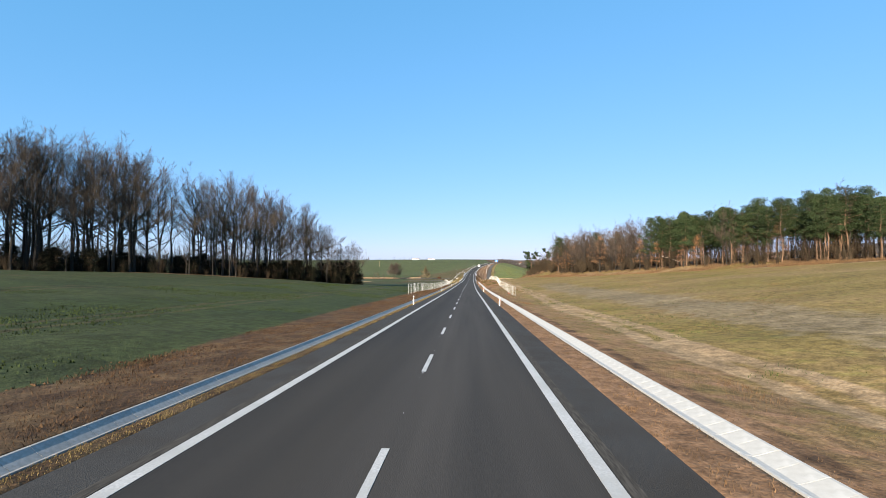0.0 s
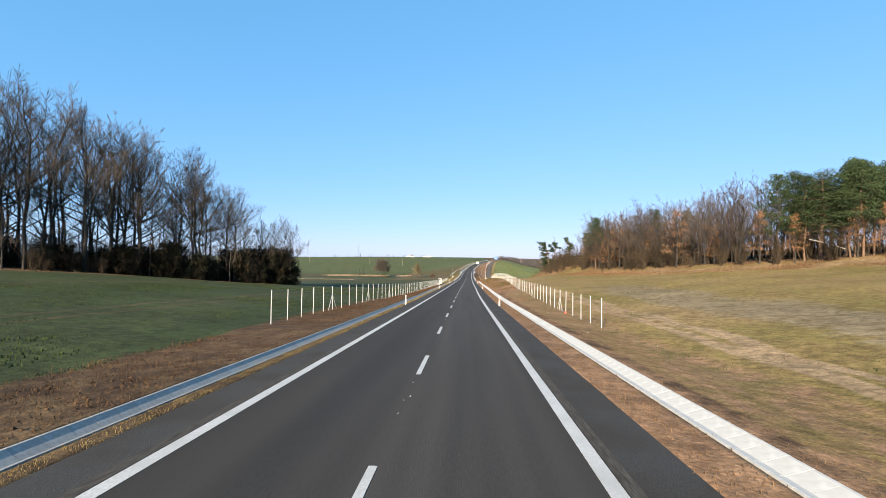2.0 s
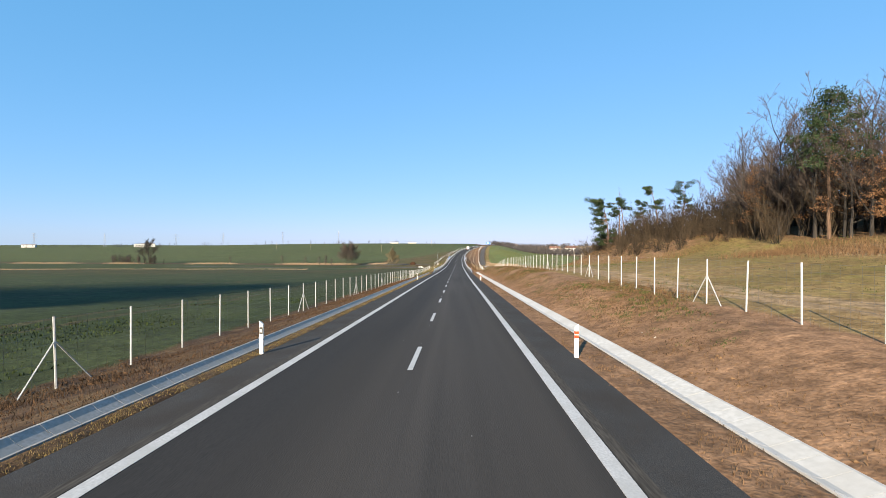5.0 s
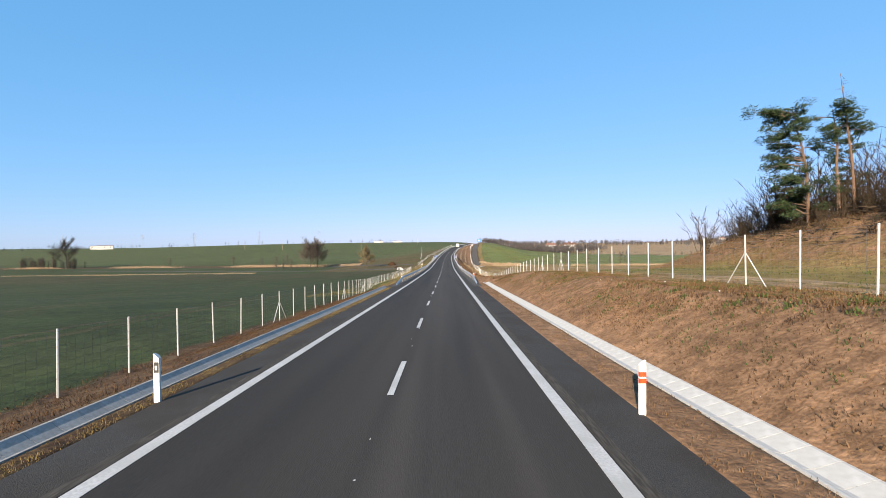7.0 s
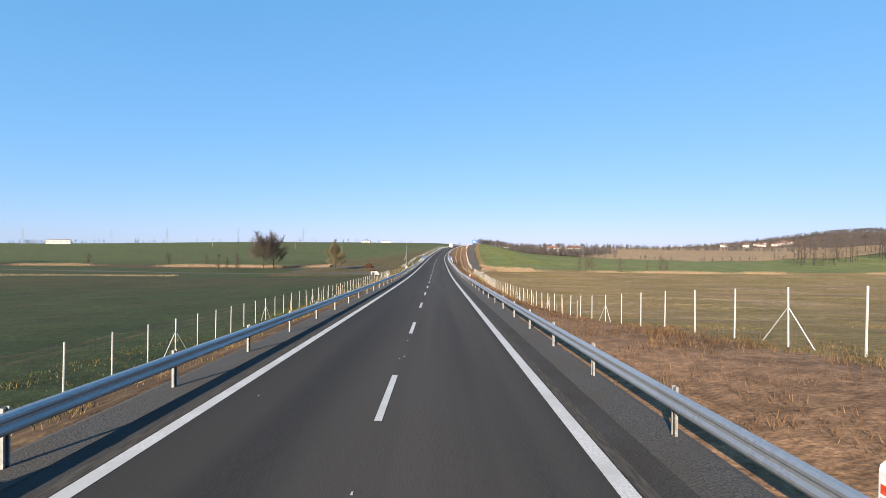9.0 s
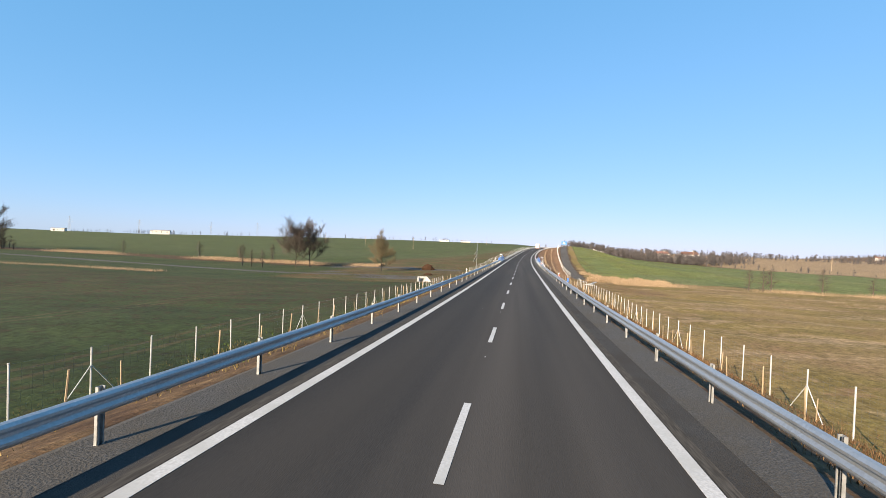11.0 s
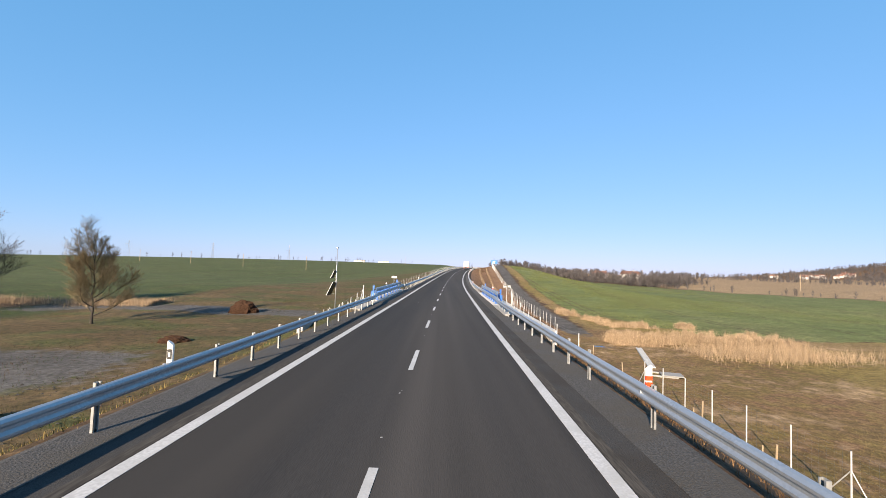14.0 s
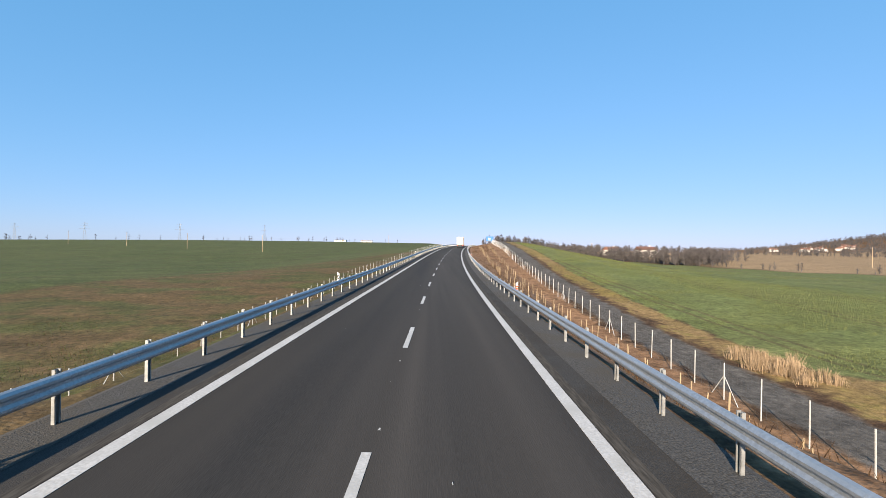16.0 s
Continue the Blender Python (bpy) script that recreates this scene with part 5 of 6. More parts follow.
def band(d0, d1, y0, y1, clump=0.0):
    def f(r, n):
        y = r.uniform(y0, y1, n)
        d = r.uniform(d0, d1, n)
        if clump:
            c = r.randint(0, max(1, n // 14), n)
            rc = np.random.RandomState(5)
            cy, cd = rc.uniform(y0, y1, n // 14 + 1), rc.uniform(d0, d1, n // 14 + 1)
            y, d = cy[c] + r.normal(0, clump, n), cd[c] + r.normal(0, clump, n)
        return road_x(y) + d, y
    return f


blades("verge_stubble", "brown dead grass and leaf litter on the bank beside the gutter", M_DRYBROWN, 150000, band(-10.4, -5.78, -5, 240, 0.22), 0.02, 0.10, 0.012, 1.6, 2)
blades("yellow_verge", "yellowed grass edge between asphalt and gutter", M_DRY, 90000, band(-5.26, -4.76, 0, 240, 0.09), 0.02, 0.06, 0.007, 1.2, 3)
blades("dry_grass", "dry tan grass on the bank beside the gutter", M_TAN, 90000, band(6.65, 9.7, 0, 250, 0.3), 0.02, 0.06, 0.007, 1.6, 4)
blades("brown_edge", "brown leaf litter and grass edge beside the asphalt", M_TAN, 30000, band(4.82, 5.92, 0, 246, 0.12), 0.02, 0.07, 0.014, 1.0, 5)
blades("bank_tufts", "tan and brown grass on the cut bank", M_TAN, 70000, band(7.0, 13.2, 140, 250, 0.3), 0.02, 0.09, 0.013, 1.2, 17)
blades("meadow_stubble", "dry golden stubble on the meadow", M_TAN, 60000, band(13.5, 46, 6, 190, 0.8), 0.02, 0.07, 0.009, 1.6, 21)
blades("meadow_grass", "olive grass tufts on the meadow", M_GRASS, 30000, band(15, 60, 10, 200, 0.9), 0.03, 0.08, 0.014, 1.0, 22)
blades("track_weeds", "olive weeds beside the sandy track", M_GRASS, 16000, band(9.4, 17, 15, 240, 0.3), 0.02, 0.09, 0.014, 1.0, 18)


def foot_of_wood(r, n):
    k = r.randint(0, 160, n)
    cy = np.random.RandomState(4).uniform(40, 182, 160)
    y = cy[k] + r.normal(0, 2.0, n)
    x = np.interp(y, (-20, 60, 90, 112, 130, 142, 165, 180, 240), (150, 110, 84, 69, 55, 46.5, 40, 36, 35)) - 3.5 + r.normal(0, 2.2, n)
    return x, y


blades("tall_dry_grass", "tall pale dry grass along the foot of the hill wood", M_TAN, 50000, foot_of_wood, 0.2, 0.6, 0.02, 0.5, 19)
blades("mound_grass", "tall dry grass on the end of the hill", M_TAN, 26000, band(27, 44, 192, 254, 0.7), 0.15, 0.6, 0.014, 0.6, 23)
blades("mound_weeds", "olive weeds on the end of the hill", M_GRASS, 12000, band(15, 42, 180, 258, 0.7), 0.05, 0.2, 0.014, 0.8, 24)
blades("meadow_stubble", "dry golden stubble on the low meadow", M_DRY, 90000, band(14, 48, 258, 445, 0.8), 0.03, 0.10, 0.009, 1.6, 25)


M_PALESTONE = mat("pale_stone", (0.34, 0.31, 0.27), (0.50, 0.47, 0.42), 6, 0.9)


def lumps(name, label, category, material, count, place, smin, smax, seed):
    """Many small uneven clods or stones, each an eight-sided lump half sunk in the ground."""
    r = np.random.RandomState(seed)
    x, y = place(r, count)
    z = ground_z(x, y)
    k = len(x)
    s = smin + (smax - smin) * r.uniform(0, 1, k)**3
    turn = r.uniform(0, 2 * np.pi, k)
    v = np.empty((k, 6, 3))
    for i in range(4):
        q = s * r.uniform(0.6, 1.3, k)
        a = turn + i * np.pi / 2 + r.uniform(-0.4, 0.4, k)
        v[:, i] = np.stack([x + np.cos(a) * q, y + np.sin(a) * q, z + s * r.uniform(-0.1, 0.3, k)], 1)
    v[:, 4] = np.stack([x + s * r.uniform(-0.3, 0.3, k), y + s * r.uniform(-0.3, 0.3, k), z + s * r.uniform(0.5, 1.0, k)], 1)
    v[:, 5] = np.stack([x, y, z - s * 0.6], 1)
    tri = np.array([(0, 1, 4), (1, 2, 4), (2, 3, 4), (3, 0, 4), (1, 0, 5), (2, 1, 5), (3, 2, 5), (0, 3, 5)])
    faces = (tri[None] + 6 * np.arange(k)[:, None, None]).reshape(-1, 3)
    me = bpy.data.meshes.new(name)
    me.from_pydata(v.reshape(-1, 3).tolist(), [], faces.tolist())
    me.materials.append(material)
    return tagged(new(name, me), label, category, kind="stuff")


lumps("clods", "crumbled tan soil clods on the cut bank", "soil", M_TAN, 16000, band(7.0, 12.8, 140, 252, 0.5), 0.012, 0.065, 51)
lumps("clods", "dark brown soil clods on the bank beside the gutter", "soil", M_DRYBROWN, 12000, band(-10.4, -6.1, 0, 240, 0.35), 0.012, 0.07, 52)
lumps("stones", "small pale stones scattered on the cut bank", "stones", M_PALESTONE, 260, band(7.0, 12.6, 60, 252), 0.015, 0.06, 53)
blades("bank_weeds", "olive weeds sprouting on the cut bank", M_GRASS, 16000, band(7.6, 12.8, 150, 252, 0.14), 0.03, 0.11, 0.022, 1.1, 54)
blades("bank_stubble", "brown dead weeds on the cut bank", M_DRYBROWN, 22000, band(7.2, 12.8, 150, 252, 0.18), 0.03, 0.11, 0.020, 1.1, 55)
blades("yard_weeds", "low green weeds on the dug ground", M_GRASS, 26000, band(-75, -11, 402, 490, 0.9), 0.03, 0.14, 0.018, 1.0, 26)
blades("yard_stubble", "brown dead stalks on the dug ground", M_DRYBROWN, 26000, band(-65, -11, 394, 490, 0.9), 0.04, 0.2, 0.014, 0.9, 27)
blades("fence_grass", "pale dead grass along the fence", M_TAN, 20000, band(10.8, 14.2, 84, 250, 0.3), 0.06, 0.28, 0.005, 0.6, 6)
blades("bank_grass", "dry grass on the embankment", M_TAN, 40000, band(5.6, 15, 250, 420, 0.3), 0.04, 0.22, 0.012, 0.9, 7)
blades("bank_litter", "brown dead plants on the embankment", M_DRYBROWN, 30000, band(6.5, 13, 262, 640, 0.3), 0.05, 0.3, 0.014, 0.9, 16)
blades("bank_grass", "dry and green grass on the embankment", M_DRY, 34000, band(-16.5, -5.6, 246, 420, 0.3), 0.04, 0.2, 0.012, 0.9, 8)
blades("bank_weeds", "green weeds on the embankment", M_GRASS, 24000, band(-17, -7, 250, 420, 0.4), 0.04, 0.18, 0.014, 0.9, 9)


def reeds(x0, x1, f, wide, clumps=0):
    def g(r, n):
        x = r.uniform(x0, x1, n)
        if clumps:
            c = r.uniform(x0, x1, clumps)
            x = np.clip(c[r.randint(0, clumps, n)] + r.normal(0, (x1 - x0) / clumps * 0.3, n), x0, x1)
        return x, f(x) + r.normal(0, wide, n)
    return g


blades("reeds", "pale straw-coloured reeds along the stream", M_REED, 34000, reeds(30, 300, reed_line, 1.8, 16), 0.5, 1.6, 0.012, 0.7, 11)


def tussocks(label, spots, per, hmin, hmax, seed):
    """Dense clumps of dead reed: many thin stems fanning out of each root, bent over at the tip."""
    r = np.random.RandomState(seed)
    n = len(spots)
    c = np.repeat(np.array(spots), per, 0)
    tall = np.repeat(r.uniform(hmin, hmax, n), per)
    k = n * per
    a, rad = r.uniform(0, 2 * np.pi, k), np.abs(r.normal(0, 0.32, k))
    x, y = c[:, 0] + np.cos(a) * rad, c[:, 1] + np.sin(a) * rad
    z = ground_z(x, y)
    h = tall * r.uniform(0.45, 1.05, k) * (1 - 0.3 * np.minimum(rad, 1))
    lean = h * (0.10 + 0.5 * rad) * r.uniform(0.4, 1.3, k)
    b = a + r.normal(0, 0.7, k)
    t, w = r.uniform(0, 2 * np.pi, k), r.uniform(0.006, 0.013, k)
    dx, dy = np.cos(t) * w, np.sin(t) * w
    v = np.empty((k, 5, 3))
    for i, (q, f) in enumerate(((0, 1), (0, -1), (0.68, -0.8), (0.68, 0.8), (1, 0))):
        out = lean * q**2
        v[:, i] = np.stack([x + np.cos(b) * out + f * dx, y + np.sin(b) * out + f * dy, z - 0.05 + h * q], 1)
    base = 5 * np.arange(k)[:, None]
    faces = np.concatenate([base + np.array([[0, 1, 2]]), base + np.array([[0, 2, 3]]), base + np.array([[3, 2, 4]])])
    me = bpy.data.meshes.new("reeds")
    me.from_pydata(v.reshape(-1, 3).tolist(), [], faces.tolist())
    me.materials.append(M_REED)
    return tagged(new("reeds", me), label, "plants", kind="stuff")


rr = random.Random(57)
spots = []
while len(spots) < 190:
    x = rr.uniform(23.6, 46)
    y = 438.4 - 0.02 * (x - 24) + abs(rr.gauss(0, 1)) * (2.0 + 0.16 * (x - 24))
    if noise.noise(Vector((x / 3.5, y / 3.5, 4))) > -0.25:
        spots.append((x, y))
tussocks("tall straw-coloured reeds in a dense clump beside the stream", spots, 210, 1.0, 1.9, 12)
spots = []
while len(spots) < 110:
    t = rr.random()
    x, y = (26.4 + 4.2 * t / 0.45, 473 - 17 * t / 0.45) if t < 0.45 else (30.6 + 13 * (t - 0.45) / 0.55, 456 + 1.2 * (t - 0.45) / 0.55)
    if noise.noise(Vector((x / 3, y / 3, 9))) > -0.2:
        spots.append((x + rr.gauss(0, 0.6), y + rr.gauss(0, 0.7)))
tussocks("straw-coloured reeds in front of the green field", spots, 170, 0.7, 1.35, 56)
blades("reeds", "pale reeds in a line across the fields", M_REED, 26000, reeds(-400, -52, lambda x: 472 + 0.05 * (x + 73), 1.8, 20), 0.6, 1.6, 0.03, 0.3, 13)
blades("reeds", "pale reeds along the far field edge", M_REED, 12000, reeds(-340, -92, lambda x: 405 + 0.12 * (x + 98), 1.3), 0.4, 0.9, 0.03, 0.3, 14)


def rows(d0, d1, y0, y1, step):
    """Plants in drilled rows along the road, with gaps."""
    def f(r, n):
        k = r.randint(0, int((d1 - d0) / step), n)
        d = d0 + k * step + r.normal(0, 0.05, n)
        y = r.uniform(y0, y1, n)
        keep = np.sin(y * 0.7 + k * 1.7) + np.sin(y * 0.23 + k * 0.9) + r.uniform(-1.2, 1.6, n) > -1.6
        x = road_x(y) + d
        keep &= x > -(33.5 + 0.66 * (150 - y))
        return x[keep], y[keep]
    return f


blades("crop_shoots", "rows of low green winter crop beside the road", M_CROP, 90000, rows(-38, -11.2, 2, 160, 0.42), 0.03, 0.07, 0.03, 0.9, 31)
blades("crop_shoots", "rows of low green winter crop below the bank", M_CROP, 40000, rows(-45, -11.5, 160, 250, 0.55), 0.04, 0.11, 0.045, 0.9, 32)


def young_field(r, n):
    y = r.uniform(450, 640, n)
    d = 25.5 + np.abs(r.normal(0, 38, n))
    keep = y > 448 + 22 * sm(44, 25, d)
    return (road_x(y) + d)[keep], y[keep]


blades("crop_leaves", "bright young crop leaves in the valley field", M_YOUNG, 170000, young_field, 0.03, 0.10, 0.040, 1.0, 33)


# ---- valley details ----
def headwall(x, y, rz, w, label):
    z = gz(x, y)
    ob = thing("culvert_headwall", label, "culvert", pose(x, y, z, 0, 0, rz))
    part("wall", Build().box(-w / 2, -0.55, -0.15, 0.15, -0.6, 1.2, 0.02).box(0.55, w / 2, -0.15, 0.15, -0.6, 1.2, 0.02).box(-0.55, 0.55, -0.15, 0.15, 0.75, 1.2, 0.02), M_CONCW, ob)
    part("opening", Build().box(-0.56, 0.56, 0.4, 0.5, -0.6, 0.9).box(-0.62, -0.55, 0.15, 0.45, -0.6, 0.9).box(0.55, 0.62, 0.15, 0.45, -0.6, 0.9).box(-0.6, 0.6, 0.15, 0.45, 0.75, 0.85), M_CONC, ob, "recessed pipe mouth")
    for s in (-1, 1):
        k = Build()
        k.add([(s * w / 2, -0.15, -0.5), (s * (w / 2 + 0.5), -1.2, -0.5), (s * (w / 2 + 0.5), -1.2, 0.25), (s * w / 2, -0.15, 1.2),
               (s * (w / 2 - 0.2), -0.15, -0.5), (s * (w / 2 + 0.3), -1.2, -0.5), (s * (w / 2 + 0.3), -1.2, 0.25), (s * (w / 2 - 0.2), -0.15, 1.2)],
              [(0, 1, 2, 3), (7, 6, 5, 4), (3, 2, 6, 7), (1, 5, 6, 2)])
        part("wing_wall", k, M_CONCW, ob)
    part("apron", Build().box(-w / 2 - 0.5, w / 2 + 0.5, -1.5, -0.15, -0.35, 0.02, 0.02), M_CONC, ob)
    return ob


headwall(float(road_x(398)) - 22.6, 407.2, 38, 2.4, "pale concrete culvert headwall with wing walls in the ditch")
bx, by = float(road_x(418)) + 18.6, 423.4
inlet = thing("inlet_chamber", "low pale concrete inlet chamber below the embankment", "drain", pose(bx, by, gz(bx, by), 0, 0, -18))
for x0, x1, y0, y1 in ((-1.1, 1.1, -0.75, -0.6), (-1.1, 1.1, 0.6, 0.75), (-1.1, -0.95, -0.6, 0.6), (0.95, 1.1, -0.6, 0.6)):
    part("wall", Build().box(x0, x1, y0, y1, -1.4, 0.12, 0.012), M_CONC, inlet)
part("floor_slab", Build().box(-0.95, 0.95, -0.6, 0.6, -0.5, -0.2), M_CONC, inlet)
part("cover", Build().box(-0.1, 1.5, -0.85, 0.5, 0.122, 0.2, 0.012), M_CONC, inlet)
cx_, cy_ = float(road_x(424)) + 20.8, 431.2
ob = thing("concrete_channel", "narrow pale concrete channel down the bank", "channel", pose(cx_, cy_, gz(cx_, cy_) + 0.05, 0, 0, -19))
part("slab", Build().box(-0.24, 0.24, -5.3, 5.3, -0.2, 0.06, 0.012), M_CONCW, ob)
for s in (-1, 1):
    part("rim", Build().box(s * 0.24 - 0.05, s * 0.24 + 0.05, -5.3, 5.3, -0.2, 0.10, 0.012), M_CONCW, ob)

pool = thing("stream_water", "still dark water in the stream bed below the bank", "water", kind="structure")
wet = Build()
ring = [(22.2 + 1.7 * math.cos(a) * (1 + 0.18 * math.sin(3 * a)), 436.5 + 0.7 * math.sin(a) * (1 + 0.2 * math.cos(2 * a))) for a in np.linspace(0, 2 * math.pi, 25)[:-1]]
level = max(gz(x, y) for x, y in ring) + 0.06
wet.add([(x, y, level) for x, y in ring], [tuple(range(len(ring)))])
part("surface", wet, M_WATER, pool)


def heap(x, y, w, h, label, kind="soil_mound"):
    """A tipped heap: a slumped cone with lumps and crumbling clods."""
    bm = bmesh.new()
    bmesh.ops.create_icosphere(bm, subdivisions=6, radius=1)
    for v in bm.verts:
        n = v.co.normalized()
        k = 1 + 0.16 * noise.noise(n * 2.1) + 0.10 * noise.noise(n * 5) + 0.09 * abs(noise.noise(n * 11)) + 0.075 * abs(noise.noise(n * 24)) + 0.04 * noise.noise(n * 45)
        up = max(-0.25, n.z)
        v.co = Vector((n.x * w * k, n.y * w * 0.8 * k, (up if up < 0 else up**1.25) * h * k))
    me = bpy.data.meshes.new(kind)
    bm.to_mesh(me)
    bm.free()
    me.materials.append(M_DIRT)
    ob = tagged(new(kind, me), label, "heap")
    ob.location = (x, y, gz(x, y))
    return ob


heap(-30.4, 462.0, 2.2, 2.0, "heap of dark brown dug soil on bare ground")
heap(float(road_x(425)) - 27.0, 433, 1.4, 0.6, "low heap of dug soil beside the ditch", "earth_mound")
stones = Build()
r = random.Random(8)
for i in range(260):
    x, y = float(road_x(398)) - r.uniform(17, 26), r.uniform(394, 416)
    s = r.uniform(0.04, 0.16)
    z = gz(x, y)
    p = [Vector((r.uniform(0.6, 1) * a, r.uniform(0.6, 1) * b, r.uniform(0.4, 0.8) * c)) * s + Vector((x, y, z)) for a, b, c in ((1, 0, 0), (0, 1, 0), (-1, 0, 0), (0, -1, 0), (0, 0, 1), (0, 0, -1))]
    stones.add(p, [(0, 1, 4), (1, 2, 4), (2, 3, 4), (3, 0, 4), (1, 0, 5), (2, 1, 5), (3, 2, 5), (0, 3, 5)])
tagged(new("ditch_stones", stones.mesh("ditch_stones", M_GRAVEL)), "loose grey stones lining the ditch", "stones", kind="stuff")

# mast with solar panels
mx, my = float(road_x(444)) - 14.0, 445.2
mz = gz(mx, my)
mast = thing("camera_mast", "tall grey steel mast with two solar panels and a small camera", "mast", pose(mx, my, mz + 1.1))
part("pole", Build().tube([(0, 0, -0.3), (0, 0, 4.2), (0, 0, 9.55)], [0.07, 0.062, 0.045], 10), M_STEEL, mast, smooth=True)
part("base", Build().box(-0.6, 0.6, -0.6, 0.6, -1.6, 0.12, 0.02), M_CONCW, mast)
part("camera", Build().box(-0.1, 0.1, -0.25, 0.15, 9.3, 9.5, 0.02), M_STEEL, mast)
for z, wd, ln in ((4.0, 1.7, 1.95), (5.9, 1.1, 1.2)):
    pn = part("solar_panel", Build().box(-wd / 2, wd / 2, -0.02, 0.02, -ln / 2, ln / 2, 0.006), M_PANEL, mast, "dark tilted solar panel", m=pose(-0.1 - 0.22 * ln, 0.0, z, -25, 0, -95))
    rim = Build()
    for x0, x1, z0, z1 in ((-wd / 2 - 0.02, -wd / 2 + 0.02, -ln / 2, ln / 2), (wd / 2 - 0.02, wd / 2 + 0.02, -ln / 2, ln / 2), (-wd / 2, wd / 2, -ln / 2 - 0.02, -ln / 2 + 0.02), (-wd / 2, wd / 2, ln / 2 - 0.02, ln / 2 + 0.02)):
        rim.box(x0, x1, -0.03, 0.025, z0, z1)
    part("frame", rim, M_STEEL, pn, "pale metal frame")
    part("strut", Build().tube([(0, 0, z - ln * 0.36), (-0.1 - ln * 0.38, 0.0, z - ln * 0.36)], [0.02, 0.02], 6).tube([(0, 0, z + ln * 0.3), (-0.14, 0.0, z + ln * 0.3)], [0.02, 0.02], 6), M_STEEL, mast)

# wooden stakes with young shrubs on the banks
stake = thing("tree_stake", "short wooden stake holding a bare young shrub on the bank", "stake", group="planting stakes")
part("stake", Build().tube([(0, 0, -0.3), (0, 0, 1.25)], [0.032, 0.028], 6), M_WOOD, stake)
sh = Build()
r = random.Random(5)
for i in range(10):
    a = r.uniform(0, 6.28)
    sh.twig((0.06, 0, 0), (0.06 + math.cos(a) * 0.16, math.sin(a) * 0.16, r.uniform(0.35, 0.75)), 0.009)
part("shrub", sh, M_TAN, stake)
spots = []
for i in range(46):
    spots.append((9.6 + r.uniform(-0.3, 0.3), 276 + 3.1 * i + r.uniform(-0.6, 0.6)))
for i in range(30):
    spots.append((12.2 + r.uniform(-0.3, 0.3), 290 + 4.2 * i + r.uniform(-0.6, 0.6)))
for i in range(40):
    spots.append((-10.2 + r.uniform(-0.4, 0.4), 282 + 2.9 * i + r.uniform(-0.8, 0.8)))
for i in range(60):
    spots.append((9.0 + r.uniform(-0.3, 0.3), 447 + 2.4 * i))
for i in range(60):
    spots.append((12.0 + r.uniform(-0.3, 0.3), 448 + 2.4 * i))
for k, (d, y) in enumerate(spots):
    x = float(road_x(y)) + d
    m = pose(x, y, gz(x, y), r.uniform(-4, 4), r.uniform(-4, 4), r.uniform(0, 360)) @ Matrix.Scale(r.uniform(0.8, 1.1), 4)
    if k == 0:
        stake.matrix_basis = m
    else:
        copy_thing(stake, m)
for y in (344.6, 390.2):
    mk = thing("blue_marker", "small blue marker plate on the guardrail", "marker", at_road(5.02, y, 0.62), group="blue markers")
    part("plate", Build().box(-0.065, 0.065, -0.012, 0.012, 0.1, 0.44, 0.006), M_BLUE, mk)
    part("stem", Build().box(-0.02, 0.02, 0.012, 0.03, -0.3, 0.40), M_STEEL, mk)
# thin wire fences on the bridge wings
for side, spots in ((-1, ((415.6, 0.2, 6.4), (418.0, 0.42, 6.3), (420.4, 0.62, 6.26), (422.5, 0.8, 6.26), (424.4, 0.98, 6.26), (426.1, 1.28, 6.5))), (1, ((410.4, -0.1, 7.7), (412.4, 0.1, 7.1), (414.4, 0.24, 6.6), (416.4, 0.38, 6.26), (418.2, 0.52, 6.26), (419.8, 0.66, 6.26), (421.25, 0.79, 6.26), (422.35, 0.92, 6.26), (423.8, 1.06, 6.26), (426.0, 1.29, 6.5)))):
    f = thing("wing_fence", "low fence of pale posts and plain wires by the bridge", "fence")
    pts = []
    for i, (y, top, d) in enumerate(spots):
        p = on_road(side * d, y, top)
        w = 0.026 if i == len(spots) - 1 else 0.019
        po = part("post", Build().box(-w, w, -w, w, -1.5, 0.0, 0.005), M_POSTW, f, "pale square post", m=pose(*p))
        if i == len(spots) - 1:
            part("brace", Build().tube([(0, 0, -0.18), (0, -1.35, -1.19)], [0.022, 0.022], 6), M_POSTW, po)
        pts.append(p)
    for u in (-0.05, -0.42, -0.8):
        part("wire", Build().tube([p + Vector((0, 0, u)) for p in pts], [0.004] * len(pts), 4), M_WIRE, f)
# red rag by the fence
rag = Build()
r = random.Random(2)
rx_, ry_ = float(road_x(93)) + 9.9, 92.8
rag.ribbon([[(rx_ + 0.055 * i + r.uniform(-0.02, 0.02), ry_ + 0.05 * j, gz(rx_, ry_) + 0.04 + 0.2 * math.exp(-((i - 2)**2 + (j - 2)**2) / 3) + r.uniform(0, 0.05)) for i in range(5)] for j in range(5)])
tagged(new("red_rag", rag.mesh("red_rag", mat("red_cloth", (0.55, 0.06, 0.04), (0.65, 0.10, 0.07), 8, 0.8))), "crumpled red cloth on the grass by the fence", "cloth")

# ---- brushwood on the hill's end ----
logs = Build()
r = random.Random(21)
for i in range(700):
    y = r.uniform(200, 238)
    x = right_edge(y) + r.uniform(-4, 6)
    z = gz(x, y) + r.uniform(0, 0.7)
    a, ln = r.uniform(0, 6.28), r.uniform(0.6, 2.6)
    logs.twig((x, y, z), (x + math.cos(a) * ln, y + math.sin(a) * ln, z + r.uniform(-0.2, 0.4)), r.uniform(0.02, 0.06))
tagged(new("brushwood", logs.mesh("brushwood", M_BRUSH)), "heaped cut branches below the trees", "branches", kind="stuff")
